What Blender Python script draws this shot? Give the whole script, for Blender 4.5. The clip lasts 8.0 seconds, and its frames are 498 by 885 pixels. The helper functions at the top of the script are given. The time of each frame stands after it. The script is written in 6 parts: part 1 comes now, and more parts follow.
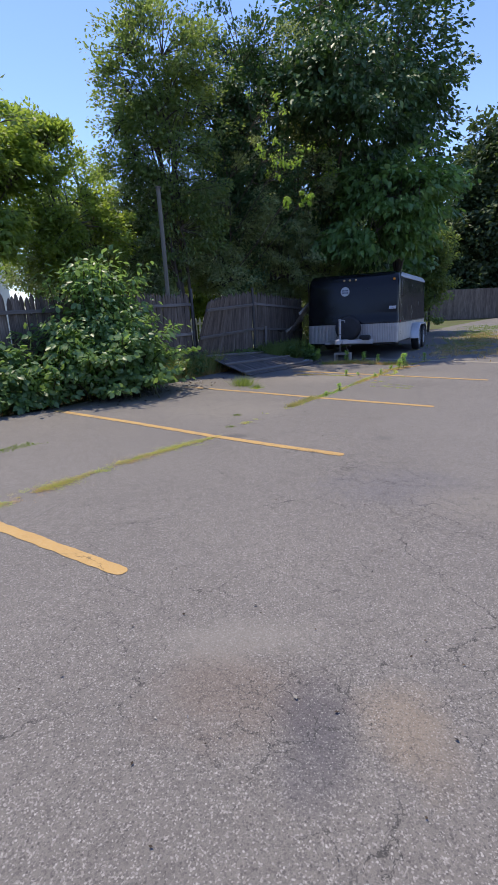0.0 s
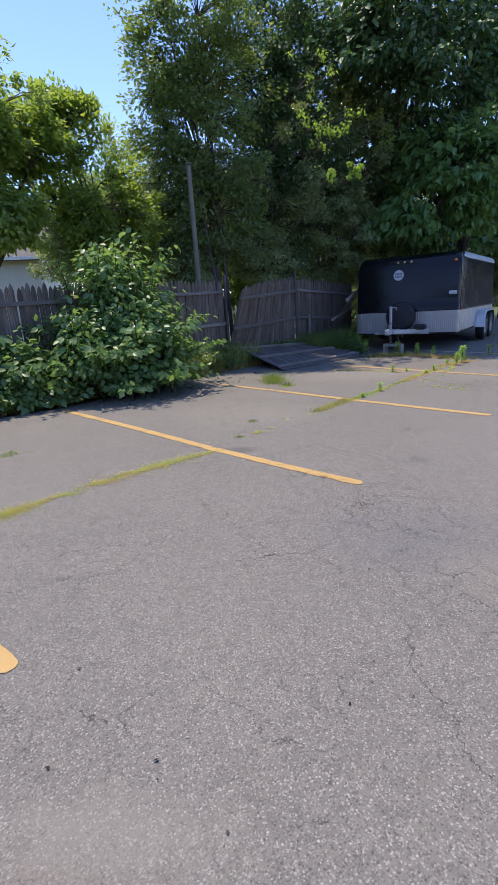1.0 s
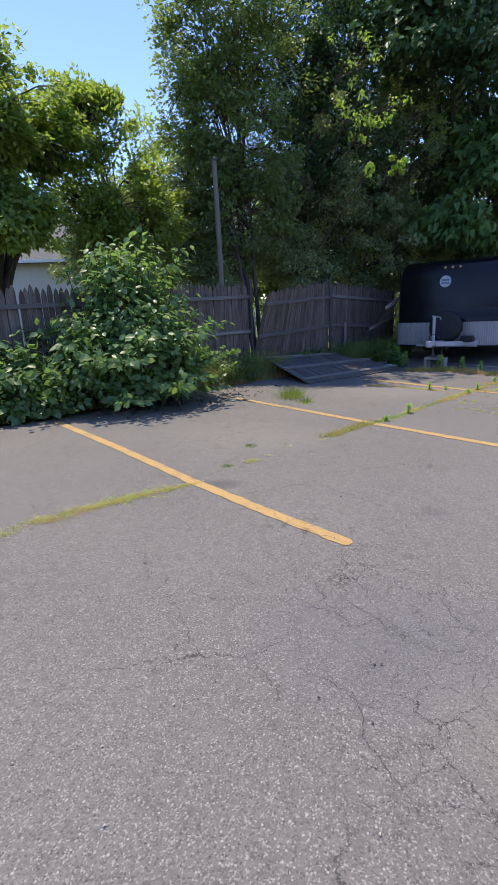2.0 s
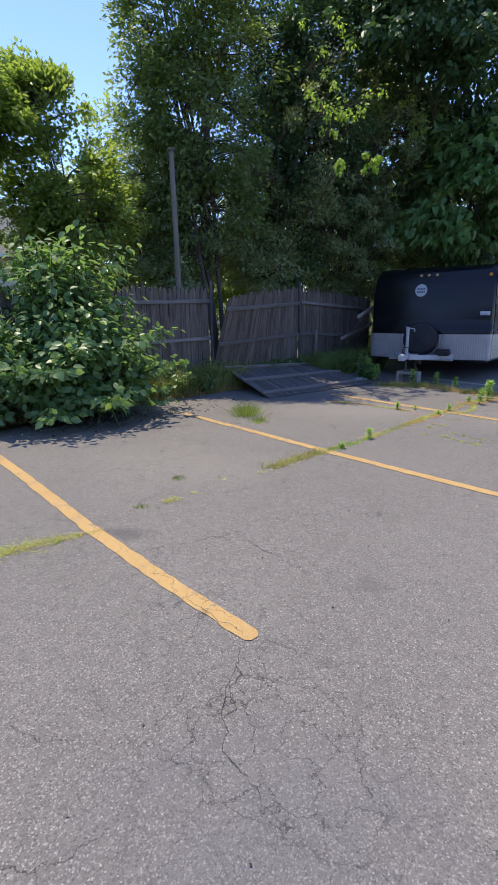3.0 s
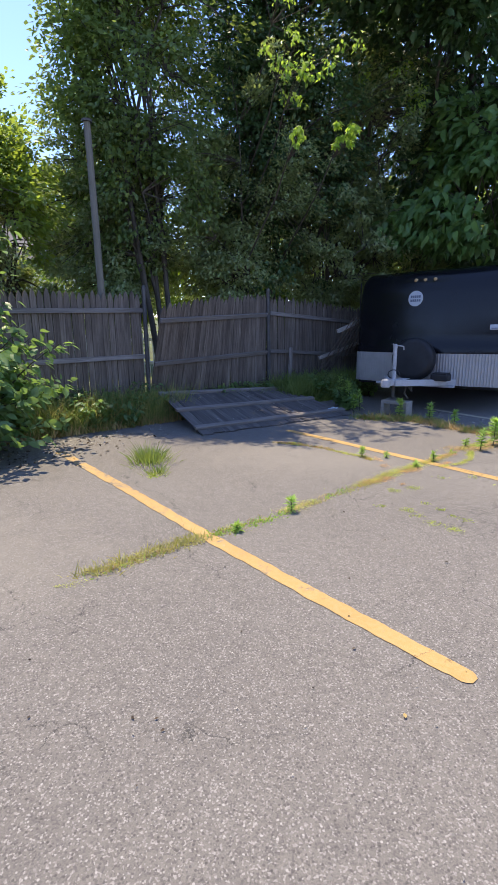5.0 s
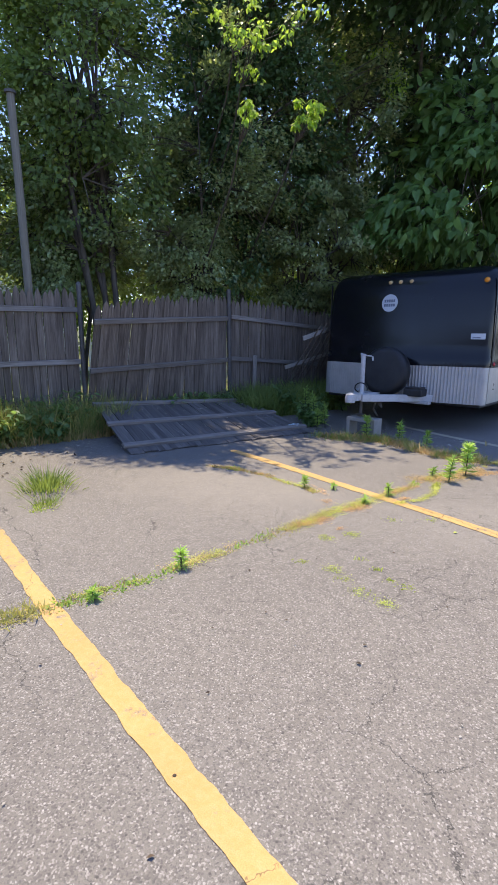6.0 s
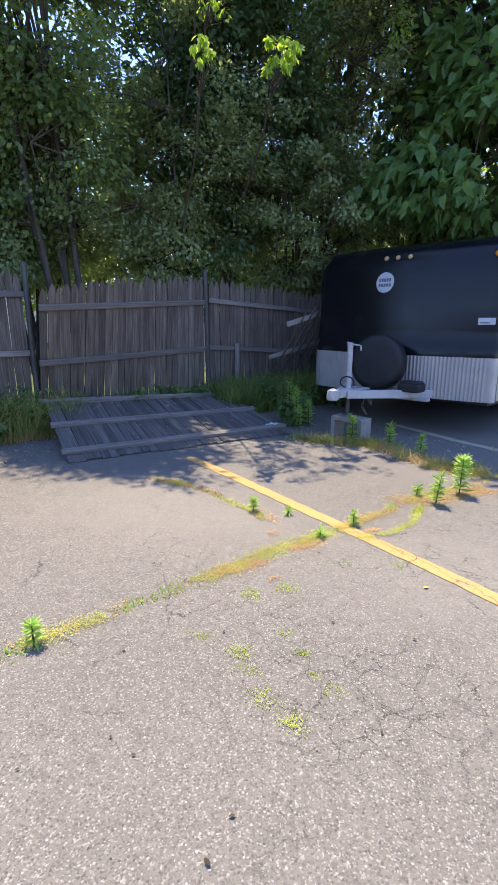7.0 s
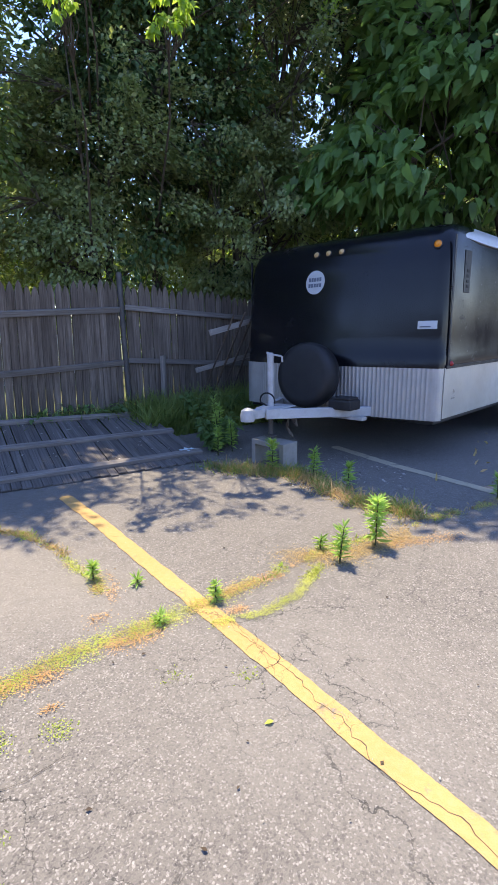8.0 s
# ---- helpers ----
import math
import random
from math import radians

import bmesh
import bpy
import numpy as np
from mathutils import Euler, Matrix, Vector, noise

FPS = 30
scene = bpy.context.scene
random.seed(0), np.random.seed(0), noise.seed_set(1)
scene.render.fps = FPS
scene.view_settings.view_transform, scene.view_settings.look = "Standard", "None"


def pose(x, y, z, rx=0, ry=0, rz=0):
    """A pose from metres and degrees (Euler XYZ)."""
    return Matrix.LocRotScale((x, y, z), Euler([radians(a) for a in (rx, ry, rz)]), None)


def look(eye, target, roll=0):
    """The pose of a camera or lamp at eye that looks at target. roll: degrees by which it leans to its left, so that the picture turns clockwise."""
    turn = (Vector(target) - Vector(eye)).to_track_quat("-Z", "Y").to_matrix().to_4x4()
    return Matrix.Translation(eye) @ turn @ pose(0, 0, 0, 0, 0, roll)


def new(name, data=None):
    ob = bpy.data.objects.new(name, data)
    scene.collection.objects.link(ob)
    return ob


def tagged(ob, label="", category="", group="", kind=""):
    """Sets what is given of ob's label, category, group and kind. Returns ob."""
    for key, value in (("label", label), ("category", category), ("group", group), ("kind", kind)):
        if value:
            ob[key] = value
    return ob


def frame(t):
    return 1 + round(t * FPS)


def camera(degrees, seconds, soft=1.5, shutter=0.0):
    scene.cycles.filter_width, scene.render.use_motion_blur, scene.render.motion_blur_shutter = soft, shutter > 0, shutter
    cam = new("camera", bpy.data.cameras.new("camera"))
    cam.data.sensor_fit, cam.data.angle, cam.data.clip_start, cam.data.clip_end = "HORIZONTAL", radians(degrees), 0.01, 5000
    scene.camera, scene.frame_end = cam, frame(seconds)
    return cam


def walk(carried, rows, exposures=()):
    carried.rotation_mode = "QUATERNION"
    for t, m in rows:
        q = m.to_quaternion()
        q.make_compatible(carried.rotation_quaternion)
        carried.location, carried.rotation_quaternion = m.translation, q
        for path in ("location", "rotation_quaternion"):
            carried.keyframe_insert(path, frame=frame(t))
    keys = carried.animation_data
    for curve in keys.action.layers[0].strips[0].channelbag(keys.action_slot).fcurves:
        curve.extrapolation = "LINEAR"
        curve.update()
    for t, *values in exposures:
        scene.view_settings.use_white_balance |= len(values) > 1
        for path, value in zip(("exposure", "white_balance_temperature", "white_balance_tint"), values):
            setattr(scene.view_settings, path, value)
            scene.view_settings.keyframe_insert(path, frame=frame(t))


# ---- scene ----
cam = camera(52.5, 8.0, 1.5)
EXPOSURES = [(0.0, 0.99, 7450, 10), (0.5, 1.20, 7550, 9.5), (1.5, 1.17, 7500, 9), (3.5, 1.23, 7450, 9), (4.2, 1.42, 7650, 9.4), (5.5, 1.63, 8200, 9.6), (7.0, 1.93, 8150, 9.2), (8.0, 1.97, 8200, 9.2)]
PATH = [
    (0, (0.223, -0.09, 1.516), (0.143, 1.836, 0.985), -2.4),
    (0.5, (0.454, 0.471, 1.52), (0.155, 2.362, 0.942), -1.6),
    (1, (0.722, 0.938, 1.529), (0.404, 2.827, 0.956), -3.1),
    (1.5, (0.916, 1.399, 1.501), (0.472, 3.263, 0.929), -3.0),
    (1.7, (1.012, 1.601, 1.501), (0.535, 3.465, 0.953), -2.7),
    (2.8, (1.38, 2.591, 1.57), (0.834, 4.433, 1.014), -1.5),
    (3, (1.444, 2.798, 1.569), (0.988, 4.667, 1.023), -0.6),
    (3.5, (1.622, 3.349, 1.518), (1.239, 5.24, 0.991), -0.0),
    (4, (1.799, 3.928, 1.506), (1.409, 5.825, 1.006), 0.4),
    (4.2, (1.885, 4.145, 1.485), (1.505, 6.044, 0.985), 0.9),
    (5.3, (2.352, 5.415, 1.418), (1.738, 7.259, 0.948), -0.7),
    (5.5, (2.449, 5.634, 1.399), (1.844, 7.485, 0.944), -0.3),
    (6, (2.632, 6.141, 1.391), (2.051, 8.0, 0.935), 0.7),
    (6.5, (2.802, 6.666, 1.404), (2.251, 8.524, 0.908), 1.3),
    (7, (2.972, 7.161, 1.413), (2.304, 8.973, 0.895), 0.2),
    (7.5, (3.198, 7.77, 1.417), (2.524, 9.584, 0.911), -0.6),
    (8, (3.463, 8.287, 1.363), (2.812, 10.116, 0.882), -0.8),
]
walk(cam, [(t, look(eye, target, roll)) for t, eye, target, roll in PATH], EXPOSURES)

# ---- world and sun ----
SUN_AZ = Vector((-0.75, 0.66))      # towards the sun, on the plan
SUN_EL = 71.5
world = bpy.data.worlds.new("sky")
world.use_nodes = True
scene.world = world
wn = world.node_tree
sky = wn.nodes.new("ShaderNodeTexSky")
sky.sky_type = 'NISHITA'
sky.sun_disc = False
sky.sun_elevation = radians(SUN_EL)
sky.sun_rotation = math.atan2(SUN_AZ.x, SUN_AZ.y)
sky.air_density, sky.dust_density, sky.ozone_density = 1.0, 0.0, 3.5
wn.nodes["Background"].inputs["Strength"].default_value = 0.15
deep = wn.nodes.new("ShaderNodeMix")      # a clear, deep blue summer sky
deep.data_type, deep.blend_type = "RGBA", "MULTIPLY"
deep.inputs[0].default_value = 1.0
deep.inputs[7].default_value = (0.645, 0.715, 1.00, 1)
wn.links.new(sky.outputs["Color"], deep.inputs[6])
wn.links.new(deep.outputs[2], wn.nodes["Background"].inputs["Color"])
sun = new("sun", bpy.data.lights.new("sun", 'SUN'))
sun.data.energy, sun.data.angle, sun.data.color = 2.3, radians(0.55), (1.0, 0.95, 0.86)
to_sun = Vector((SUN_AZ.x * math.cos(radians(SUN_EL)), SUN_AZ.y * math.cos(radians(SUN_EL)), math.sin(radians(SUN_EL))))
sun.matrix_world = look(to_sun * 30, (0, 0, 0))

# ---- materials ----


def mat(name, colour=(0.5, 0.5, 0.5), rough=0.6, metal=0.0, spec=0.5):
    m = bpy.data.materials.new(name)
    m.use_nodes = True
    b = m.node_tree.nodes["Principled BSDF"]
    b.inputs["Base Color"].default_value = (*colour, 1)
    b.inputs["Roughness"].default_value = rough
    b.inputs["Metallic"].default_value = metal
    b.inputs["Specular IOR Level"].default_value = spec
    return m


class Nodes:
    """Short hand for building a node tree."""

    def __init__(self, m):
        self.m, self.t = m, m.node_tree
        self.bsdf = self.t.nodes["Principled BSDF"]

    def add(self, kind, **values):
        n = self.t.nodes.new(kind)
        for k, v in values.items():
            n.inputs[k].default_value = v
        return n

    def link(self, a, b):
        self.t.links.new(a, b)

    def coords(self, world_space=False):
        if world_space:
            return self.add("ShaderNodeNewGeometry").outputs["Position"]
        return self.add("ShaderNodeTexCoord").outputs["Object"]

    def noise(self, at, scale, detail=4.0, rough=0.55, distortion=0.0):
        n = self.add("ShaderNodeTexNoise", Scale=scale, Detail=detail, Roughness=rough, Distortion=distortion)
        self.link(at, n.inputs["Vector"])
        return n.outputs["Fac"]

    def ramp(self, fac, lo, hi, a=0.0, b=1.0):
        n = self.add("ShaderNodeMapRange")
        n.inputs["From Min"].default_value, n.inputs["From Max"].default_value = lo, hi
        n.inputs["To Min"].default_value, n.inputs["To Max"].default_value = a, b
        self.link(fac, n.inputs["Value"])
        return n.outputs["Result"]

    def maths(self, op, a, b=None):
        n = self.t.nodes.new("ShaderNodeMath")
        n.operation = op
        for i, v in enumerate((a, b)):
            if v is None:
                continue
            if isinstance(v, (int, float)):
                n.inputs[i].default_value = v
            else:
                self.link(v, n.inputs[i])
        return n.outputs[0]

    def mix(self, fac, a, b, blend="MIX"):
        n = self.t.nodes.new("ShaderNodeMix")
        n.data_type, n.blend_type = "RGBA", blend
        for sock, v in ((n.inputs[0], fac), (n.inputs[6], a), (n.inputs[7], b)):
            if isinstance(v, (int, float)):
                sock.default_value = v
            elif isinstance(v, tuple):
                sock.default_value = (*v, 1)
            else:
                self.link(v, sock)
        return n.outputs[2]

    def colour(self, c):
        self.link(c, self.bsdf.inputs["Base Color"])

    def rough(self, r):
        self.link(r, self.bsdf.inputs["Roughness"])

    def bump(self, h, strength=0.3, distance=0.01):
        n = self.add("ShaderNodeBump", Strength=strength, Distance=distance)
        self.link(h, n.inputs["Height"])
        self.link(n.outputs["Normal"], self.bsdf.inputs["Normal"])

    def stretched(self, at, sx, sy, sz):
        n = self.add("ShaderNodeMapping")
        n.inputs["Scale"].default_value = (sx, sy, sz)
        self.link(at, n.inputs["Vector"])
        return n.outputs["Vector"]

    def blob(self, at, x, y, rx, ry, warp, amount=0.5):
        """1 inside a soft, uneven patch round (x, y), 0 outside."""
        s = self.t.nodes.new("ShaderNodeVectorMath")
        s.operation = "SUBTRACT"
        self.link(at, s.inputs[0])
        s.inputs[1].default_value = (x, y, 0)
        d = self.t.nodes.new("ShaderNodeVectorMath")
        d.operation = "LENGTH"
        self.link(self.stretched(s.outputs[0], 1 / rx, 1 / ry, 0), d.inputs[0])
        e = self.maths("ADD", d.outputs["Value"], self.maths("MULTIPLY", self.maths("SUBTRACT", warp, 0.5), amount * 4))
        return self.ramp(e, 1.1, 0.35)


def asphalt_colour(n, at):
    """Worn asphalt: grey binder, pale chips, dusty drifts. Returns the colour, the chips' height and the cracks."""
    big = n.noise(at, 0.55, 5.0, 0.6)
    mid = n.noise(at, 3.5, 5.0, 0.65)
    chips = n.add("ShaderNodeTexVoronoi", Scale=175.0)
    n.link(at, chips.inputs["Vector"])
    tone = n.add("ShaderNodeSeparateColor")
    n.link(chips.outputs["Color"], tone.inputs["Color"])
    fine = n.noise(at, 240.0, 3.0, 0.75)
    base = n.mix(n.ramp(big, 0.3, 0.7), (0.168, 0.152, 0.138), (0.220, 0.200, 0.178))
    base = n.mix(n.ramp(mid, 0.35, 0.75, 0.0, 0.45), base, (0.199, 0.182, 0.166))
    base = n.mix(n.ramp(n.noise(at, 13.0, 4.0, 0.7), 0.45, 0.68, 0.0, 0.42), base, (0.118, 0.107, 0.098))
    base = n.mix(n.ramp(tone.outputs["Red"], 0.0, 0.45, 0.60, 0.0), base, (0.074, 0.069, 0.066))
    base = n.mix(n.ramp(tone.outputs["Green"], 0.78, 0.97, 0.0, 0.78), base, (0.38, 0.355, 0.328))
    base = n.mix(n.ramp(fine, 0.30, 0.65, 0.48, 0.0), base, (0.06, 0.057, 0.055))
    coarse = n.add("ShaderNodeTexVoronoi", Scale=88.0)
    n.link(at, coarse.inputs["Vector"])
    kind = n.add("ShaderNodeSeparateColor")
    n.link(coarse.outputs["Color"], kind.inputs["Color"])
    inside = n.ramp(coarse.outputs["Distance"], 0.42, 0.30)
    base = n.mix(n.maths("MULTIPLY", inside, n.ramp(kind.outputs["Red"], 0.89, 0.96, 0.0, 0.66)), base, (0.42, 0.398, 0.37))
    base = n.mix(n.maths("MULTIPLY", inside, n.ramp(kind.outputs["Blue"], 0.80, 0.95, 0.0, 0.62)), base, (0.055, 0.051, 0.050))
    return base, chips.outputs["Distance"], fine


BROKEN_UP = ((1.15, 4.3, 0.75, 0.75), (1.5, 3.4, 0.6, 0.7), (2.85, 8.85, 0.75, 0.6), (0.3, 1.5, 0.6, 0.5), (3.1, 9.9, 0.5, 0.4))


def crack_web(n, at):
    """1 in the cracks of the asphalt, 0 elsewhere."""
    warp = n.noise(at, 3.2, 6.0, 0.75)
    # cracks: a coarse web, and a fine web where the surface breaks up
    wob = n.add("ShaderNodeTexNoise", Scale=2.6, Detail=6.0, Roughness=0.65)
    n.link(at, wob.inputs["Vector"])
    sub = n.t.nodes.new("ShaderNodeVectorMath")
    sub.operation = "MULTIPLY_ADD"
    n.link(wob.outputs["Color"], sub.inputs[0])
    sub.inputs[1].default_value = (0.42, 0.42, 0.0)
    n.link(at, sub.inputs[2])
    cracks = []
    for scale, width, low, high, seed in ((0.8, 0.0034, 0.49, 0.58, 7.0), (2.3, 0.0066, 0.52, 0.60, 31.0), (5.5, 0.0138, 0.57, 0.65, 52.0)):
        v = n.add("ShaderNodeTexVoronoi", Scale=scale)
        v.feature = 'DISTANCE_TO_EDGE'
        v.voronoi_dimensions = '2D'
        n.link(sub.outputs[0], v.inputs["Vector"])
        off = n.stretched(at, 1, 1, 1)
        off.node.inputs["Location"].default_value = (seed, seed * 0.7, 0)
        gate = n.ramp(n.noise(off, 0.9, 4.0, 0.6), low, high)
        if scale > 2:
            for x, y, rx, ry in BROKEN_UP:
                gate = n.maths("MAXIMUM", gate, n.blob(at, x, y, rx, ry, warp, 0.3))
        thin = n.maths("MULTIPLY", n.noise(at, 9.0, 3.0), width * 2)
        hit = n.ramp(n.maths("SUBTRACT", v.outputs["Distance"], thin), 0.0, -width * 0.6)
        cracks.append(n.maths("MULTIPLY", hit, gate))
    crack = n.maths("MAXIMUM", n.maths("MAXIMUM", cracks[0], cracks[1]), cracks[2])
    return crack


def asphalt():
    m = mat("asphalt", rough=0.85, spec=0.35)
    n = Nodes(m)
    at = n.coords(True)
    base, height, fine = asphalt_colour(n, at)
    warp = n.noise(at, 3.2, 6.0, 0.75)
    # stains and dust near the way in and beyond, a darker patch by the shrub
    for x, y, rx, ry, c, k in ((0.05, 1.62, 0.40, 0.30, (0.15, 0.116, 0.094), 0.55), (0.70, 1.45, 0.20, 0.26, (0.225, 0.178, 0.132), 0.6),
                               (0.36, 1.42, 0.17, 0.36, (0.070, 0.065, 0.075), 0.62), (0.05, 1.95, 0.45, 0.20, (0.232, 0.213, 0.186), 0.45),
                               (1.50, 5.42, 0.12, 0.09, (0.08, 0.078, 0.08), 0.35), (-0.20, 5.74, 0.24, 0.10, (0.07, 0.066, 0.066), 0.6),
                               (1.30, 3.9, 0.75, 0.5, (0.12, 0.115, 0.125), 0.45), (1.75, 3.5, 0.5, 0.4, (0.207, 0.186, 0.157), 0.45),
                               (-0.3, 7.3, 1.0, 0.8, (0.223, 0.203, 0.173), 0.4), (1.2, 10.1, 1.3, 0.7, (0.231, 0.21, 0.185), 0.45),
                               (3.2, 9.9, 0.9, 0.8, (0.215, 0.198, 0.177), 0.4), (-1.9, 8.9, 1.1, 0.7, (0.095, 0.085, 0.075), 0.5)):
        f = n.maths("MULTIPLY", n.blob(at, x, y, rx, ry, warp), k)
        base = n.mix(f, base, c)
    # where the binder has worn away, open pits and bare pale stones
    pits = n.ramp(n.noise(at, 75.0, 2.0, 0.8), 0.54, 0.66)
    stones = n.ramp(n.noise(n.stretched(at, 1.1, 1.0, 1.0), 105.0, 2.0, 0.7), 0.60, 0.68)
    worn = n.blob(at, 0.32, 1.5, 0.75, 0.5, warp, 0.3)
    for x, y, rx, ry in ((1.45, 3.7, 0.7, 0.7), (0.6, 4.6, 0.8, 0.5), (2.8, 4.3, 0.7, 0.8)):
        worn = n.maths("MAXIMUM", worn, n.maths("MULTIPLY", n.blob(at, x, y, rx, ry, warp, 0.4), 0.7))
    base = n.mix(n.maths("MULTIPLY", n.maths("MULTIPLY", pits, worn), 0.75), base, (0.045, 0.042, 0.042))
    base = n.mix(n.maths("MULTIPLY", n.maths("MULTIPLY", stones, worn), 0.7), base, (0.42, 0.395, 0.36))
    crack = crack_web(n, at)
    base = n.mix(n.maths("MULTIPLY", crack, 0.72), base, (0.026, 0.026, 0.026))
    n.colour(base)
    h = n.maths("SUBTRACT", n.maths("MULTIPLY", fine, 0.5), n.maths("ADD", n.maths("MULTIPLY", height, 0.6), n.maths("MULTIPLY", crack, 1.6)))
    n.bump(h, 0.42, 0.005)
    return m


def line_paint(name, first, second, chalk):
    m = mat(name, rough=0.7, spec=0.35)
    n = Nodes(m)
    at = n.coords(True)
    base, height, fine = asphalt_colour(n, at)
    tint = n.mix(n.ramp(n.noise(at, 1.8, 4.0), 0.35, 0.7), first, second)
    tint = n.mix(n.ramp(n.noise(at, 40.0, 4.0, 0.7), 0.4, 0.75, 0.0, 0.35), tint, chalk)
    tint = n.mix(n.ramp(fine, 0.32, 0.6, 0.42, 0.0), tint, tuple(v * 0.45 for v in first))
    worn = n.maths("ADD", n.noise(at, 7.0, 6.0, 0.75), n.maths("MULTIPLY", n.noise(at, 70.0, 3.0, 0.7), 0.35))
    attr = n.add("ShaderNodeAttribute")
    attr.attribute_name = "wear"
    bare = n.ramp(n.maths("ADD", worn, n.maths("MULTIPLY", attr.outputs["Fac"], 0.55)), 0.82, 0.98)
    crack = crack_web(n, at)
    n.colour(n.mix(n.maths("MULTIPLY", crack, 0.6), n.mix(bare, tint, base), (0.035, 0.03, 0.028)))
    n.bump(n.maths("SUBTRACT", n.maths("MULTIPLY", fine, 0.5), n.maths("MULTIPLY", height, 0.5)), 0.5, 0.005)
    return m


def soil():
    m = mat("soil_and_lawn", rough=0.95, spec=0.2)
    n = Nodes(m)
    at = n.coords(True)
    a = n.mix(n.ramp(n.noise(at, 0.8, 6.0, 0.65), 0.35, 0.65), (0.11, 0.095, 0.06), (0.13, 0.175, 0.055))
    a = n.mix(n.ramp(n.noise(at, 25.0, 5.0, 0.7), 0.4, 0.7, 0.0, 0.6), a, (0.05, 0.042, 0.03))
    n.colour(a)
    n.bump(n.noise(at, 30.0, 5.0, 0.7), 0.8, 0.03)
    return m


def weathered_wood(name, dark, light, streak=1.0):
    """Grey, rain-washed softwood; the grain runs along z of the piece."""
    m = mat(name, rough=0.88, spec=0.2)
    n = Nodes(m)
    at = n.coords()
    info = n.add("ShaderNodeObjectInfo")
    move = n.t.nodes.new("ShaderNodeVectorMath")
    move.operation = "ADD"
    n.link(at, move.inputs[0])
    shift = n.t.nodes.new("ShaderNodeVectorMath")
    shift.operation = "SCALE"
    shift.inputs[0].default_value = (31.0, 17.0, 53.0)
    n.link(info.outputs["Random"], shift.inputs["Scale"])
    n.link(shift.outputs[0], move.inputs[1])
    at = move.outputs[0]
    grain = n.noise(n.stretched(at, 70, 70, 2.2), 1.0, 5.0, 0.7, 0.4)
    patch = n.noise(n.stretched(at, 6, 6, 1.3), 1.0, 4.0, 0.6)
    c = n.mix(n.ramp(grain, 0.3, 0.72), dark, light)
    c = n.mix(n.ramp(patch, 0.35, 0.7, 0.0, 0.55 * streak), c, tuple(v * 0.45 for v in dark))
    c = n.mix(n.ramp(info.outputs["Random"], 0.3, 1.0, 0.0, 0.38), c, tuple(v * 0.4 for v in dark))
    n.colour(c)
    n.bump(grain, 0.5, 0.004)
    return m


def leaf_material(name, a, b, glow, through_share=0.4, rough=0.5, young=None, spec=0.35):
    """Leaves that let some light through; colour varies leaf by leaf."""
    m = mat(name, rough=rough, spec=spec)
    n = Nodes(m)
    geo = n.add("ShaderNodeNewGeometry")
    r = geo.outputs["Random Per Island"]
    c = n.mix(r, a, b)
    big = n.noise(geo.outputs["Position"], 0.9, 3.0)
    c = n.mix(n.ramp(big, 0.35, 0.7, 0.0, 0.5), c, tuple(v * 0.7 for v in a))
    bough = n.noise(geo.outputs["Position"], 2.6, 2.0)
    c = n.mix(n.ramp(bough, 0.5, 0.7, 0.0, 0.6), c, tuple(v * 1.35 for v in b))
    if young:
        c = n.mix(n.ramp(r, 0.93, 0.96), c, young)
    n.colour(c)
    t = n.add("ShaderNodeBsdfTranslucent")
    n.link(n.mix(0.65, c, glow), t.inputs["Color"])
    mixer = n.add("ShaderNodeMixShader")
    mixer.inputs[0].default_value = through_share
    n.link(n.bsdf.outputs[0], mixer.inputs[1])
    n.link(t.outputs[0], mixer.inputs[2])
    n.link(mixer.outputs[0], n.t.nodes["Material Output"].inputs["Surface"])
    return m


def bark(name, c):
    m = mat(name, rough=0.9, spec=0.2)
    n = Nodes(m)
    at = n.coords()
    f = n.noise(n.stretched(at, 14, 14, 3), 1.0, 6.0, 0.7)
    n.colour(n.mix(n.ramp(f, 0.3, 0.7), tuple(v * 0.45 for v in c), c))
    n.bump(f, 0.8, 0.02)
    return m


def painted(name, colour, rough, dirt, dirt_colour, metal=0.0, spec=0.5, scale=3.0, coat=0.0):
    """Paint or metal with soft dirt on it at two sizes."""
    m = mat(name, colour, rough, metal, spec)
    n = Nodes(m)
    at = n.coords()
    f = n.maths("MULTIPLY", n.ramp(n.noise(at, scale, 6.0, 0.65), 0.42, 0.75), dirt)
    g = n.maths("MULTIPLY", n.ramp(n.noise(at, scale * 14, 4.0, 0.7), 0.5, 0.8), dirt * 0.6)
    n.colour(n.mix(n.maths("MAXIMUM", f, g), colour, dirt_colour))
    n.rough(n.ramp(n.noise(at, scale * 2, 5.0, 0.6), 0.3, 0.8, rough * 0.75, min(1.0, rough * 1.5 + 0.05)))
    n.bsdf.inputs["Coat Weight"].default_value = coat
    n.bsdf.inputs["Coat Roughness"].default_value = 0.12
    return m


ASPHALT = asphalt()
LINE = line_paint("yellow_line_paint", (0.515, 0.320, 0.118), (0.450, 0.272, 0.098), (0.58, 0.44, 0.25))
LINE_PALE = line_paint("faded_line_paint", (0.46, 0.40, 0.29), (0.40, 0.34, 0.25), (0.50, 0.45, 0.36))
SOIL = soil()
CRACK = painted("crack_grime", (0.055, 0.049, 0.045), 0.95, 0.8, (0.10, 0.09, 0.08), 0.0, 0.1, 12.0)
PICKET = weathered_wood("weathered_picket", (0.092, 0.070, 0.056), (0.35, 0.290, 0.245), 1.0)
RAIL = weathered_wood("weathered_rail", (0.145, 0.127, 0.114), (0.385, 0.35, 0.325), 0.6)
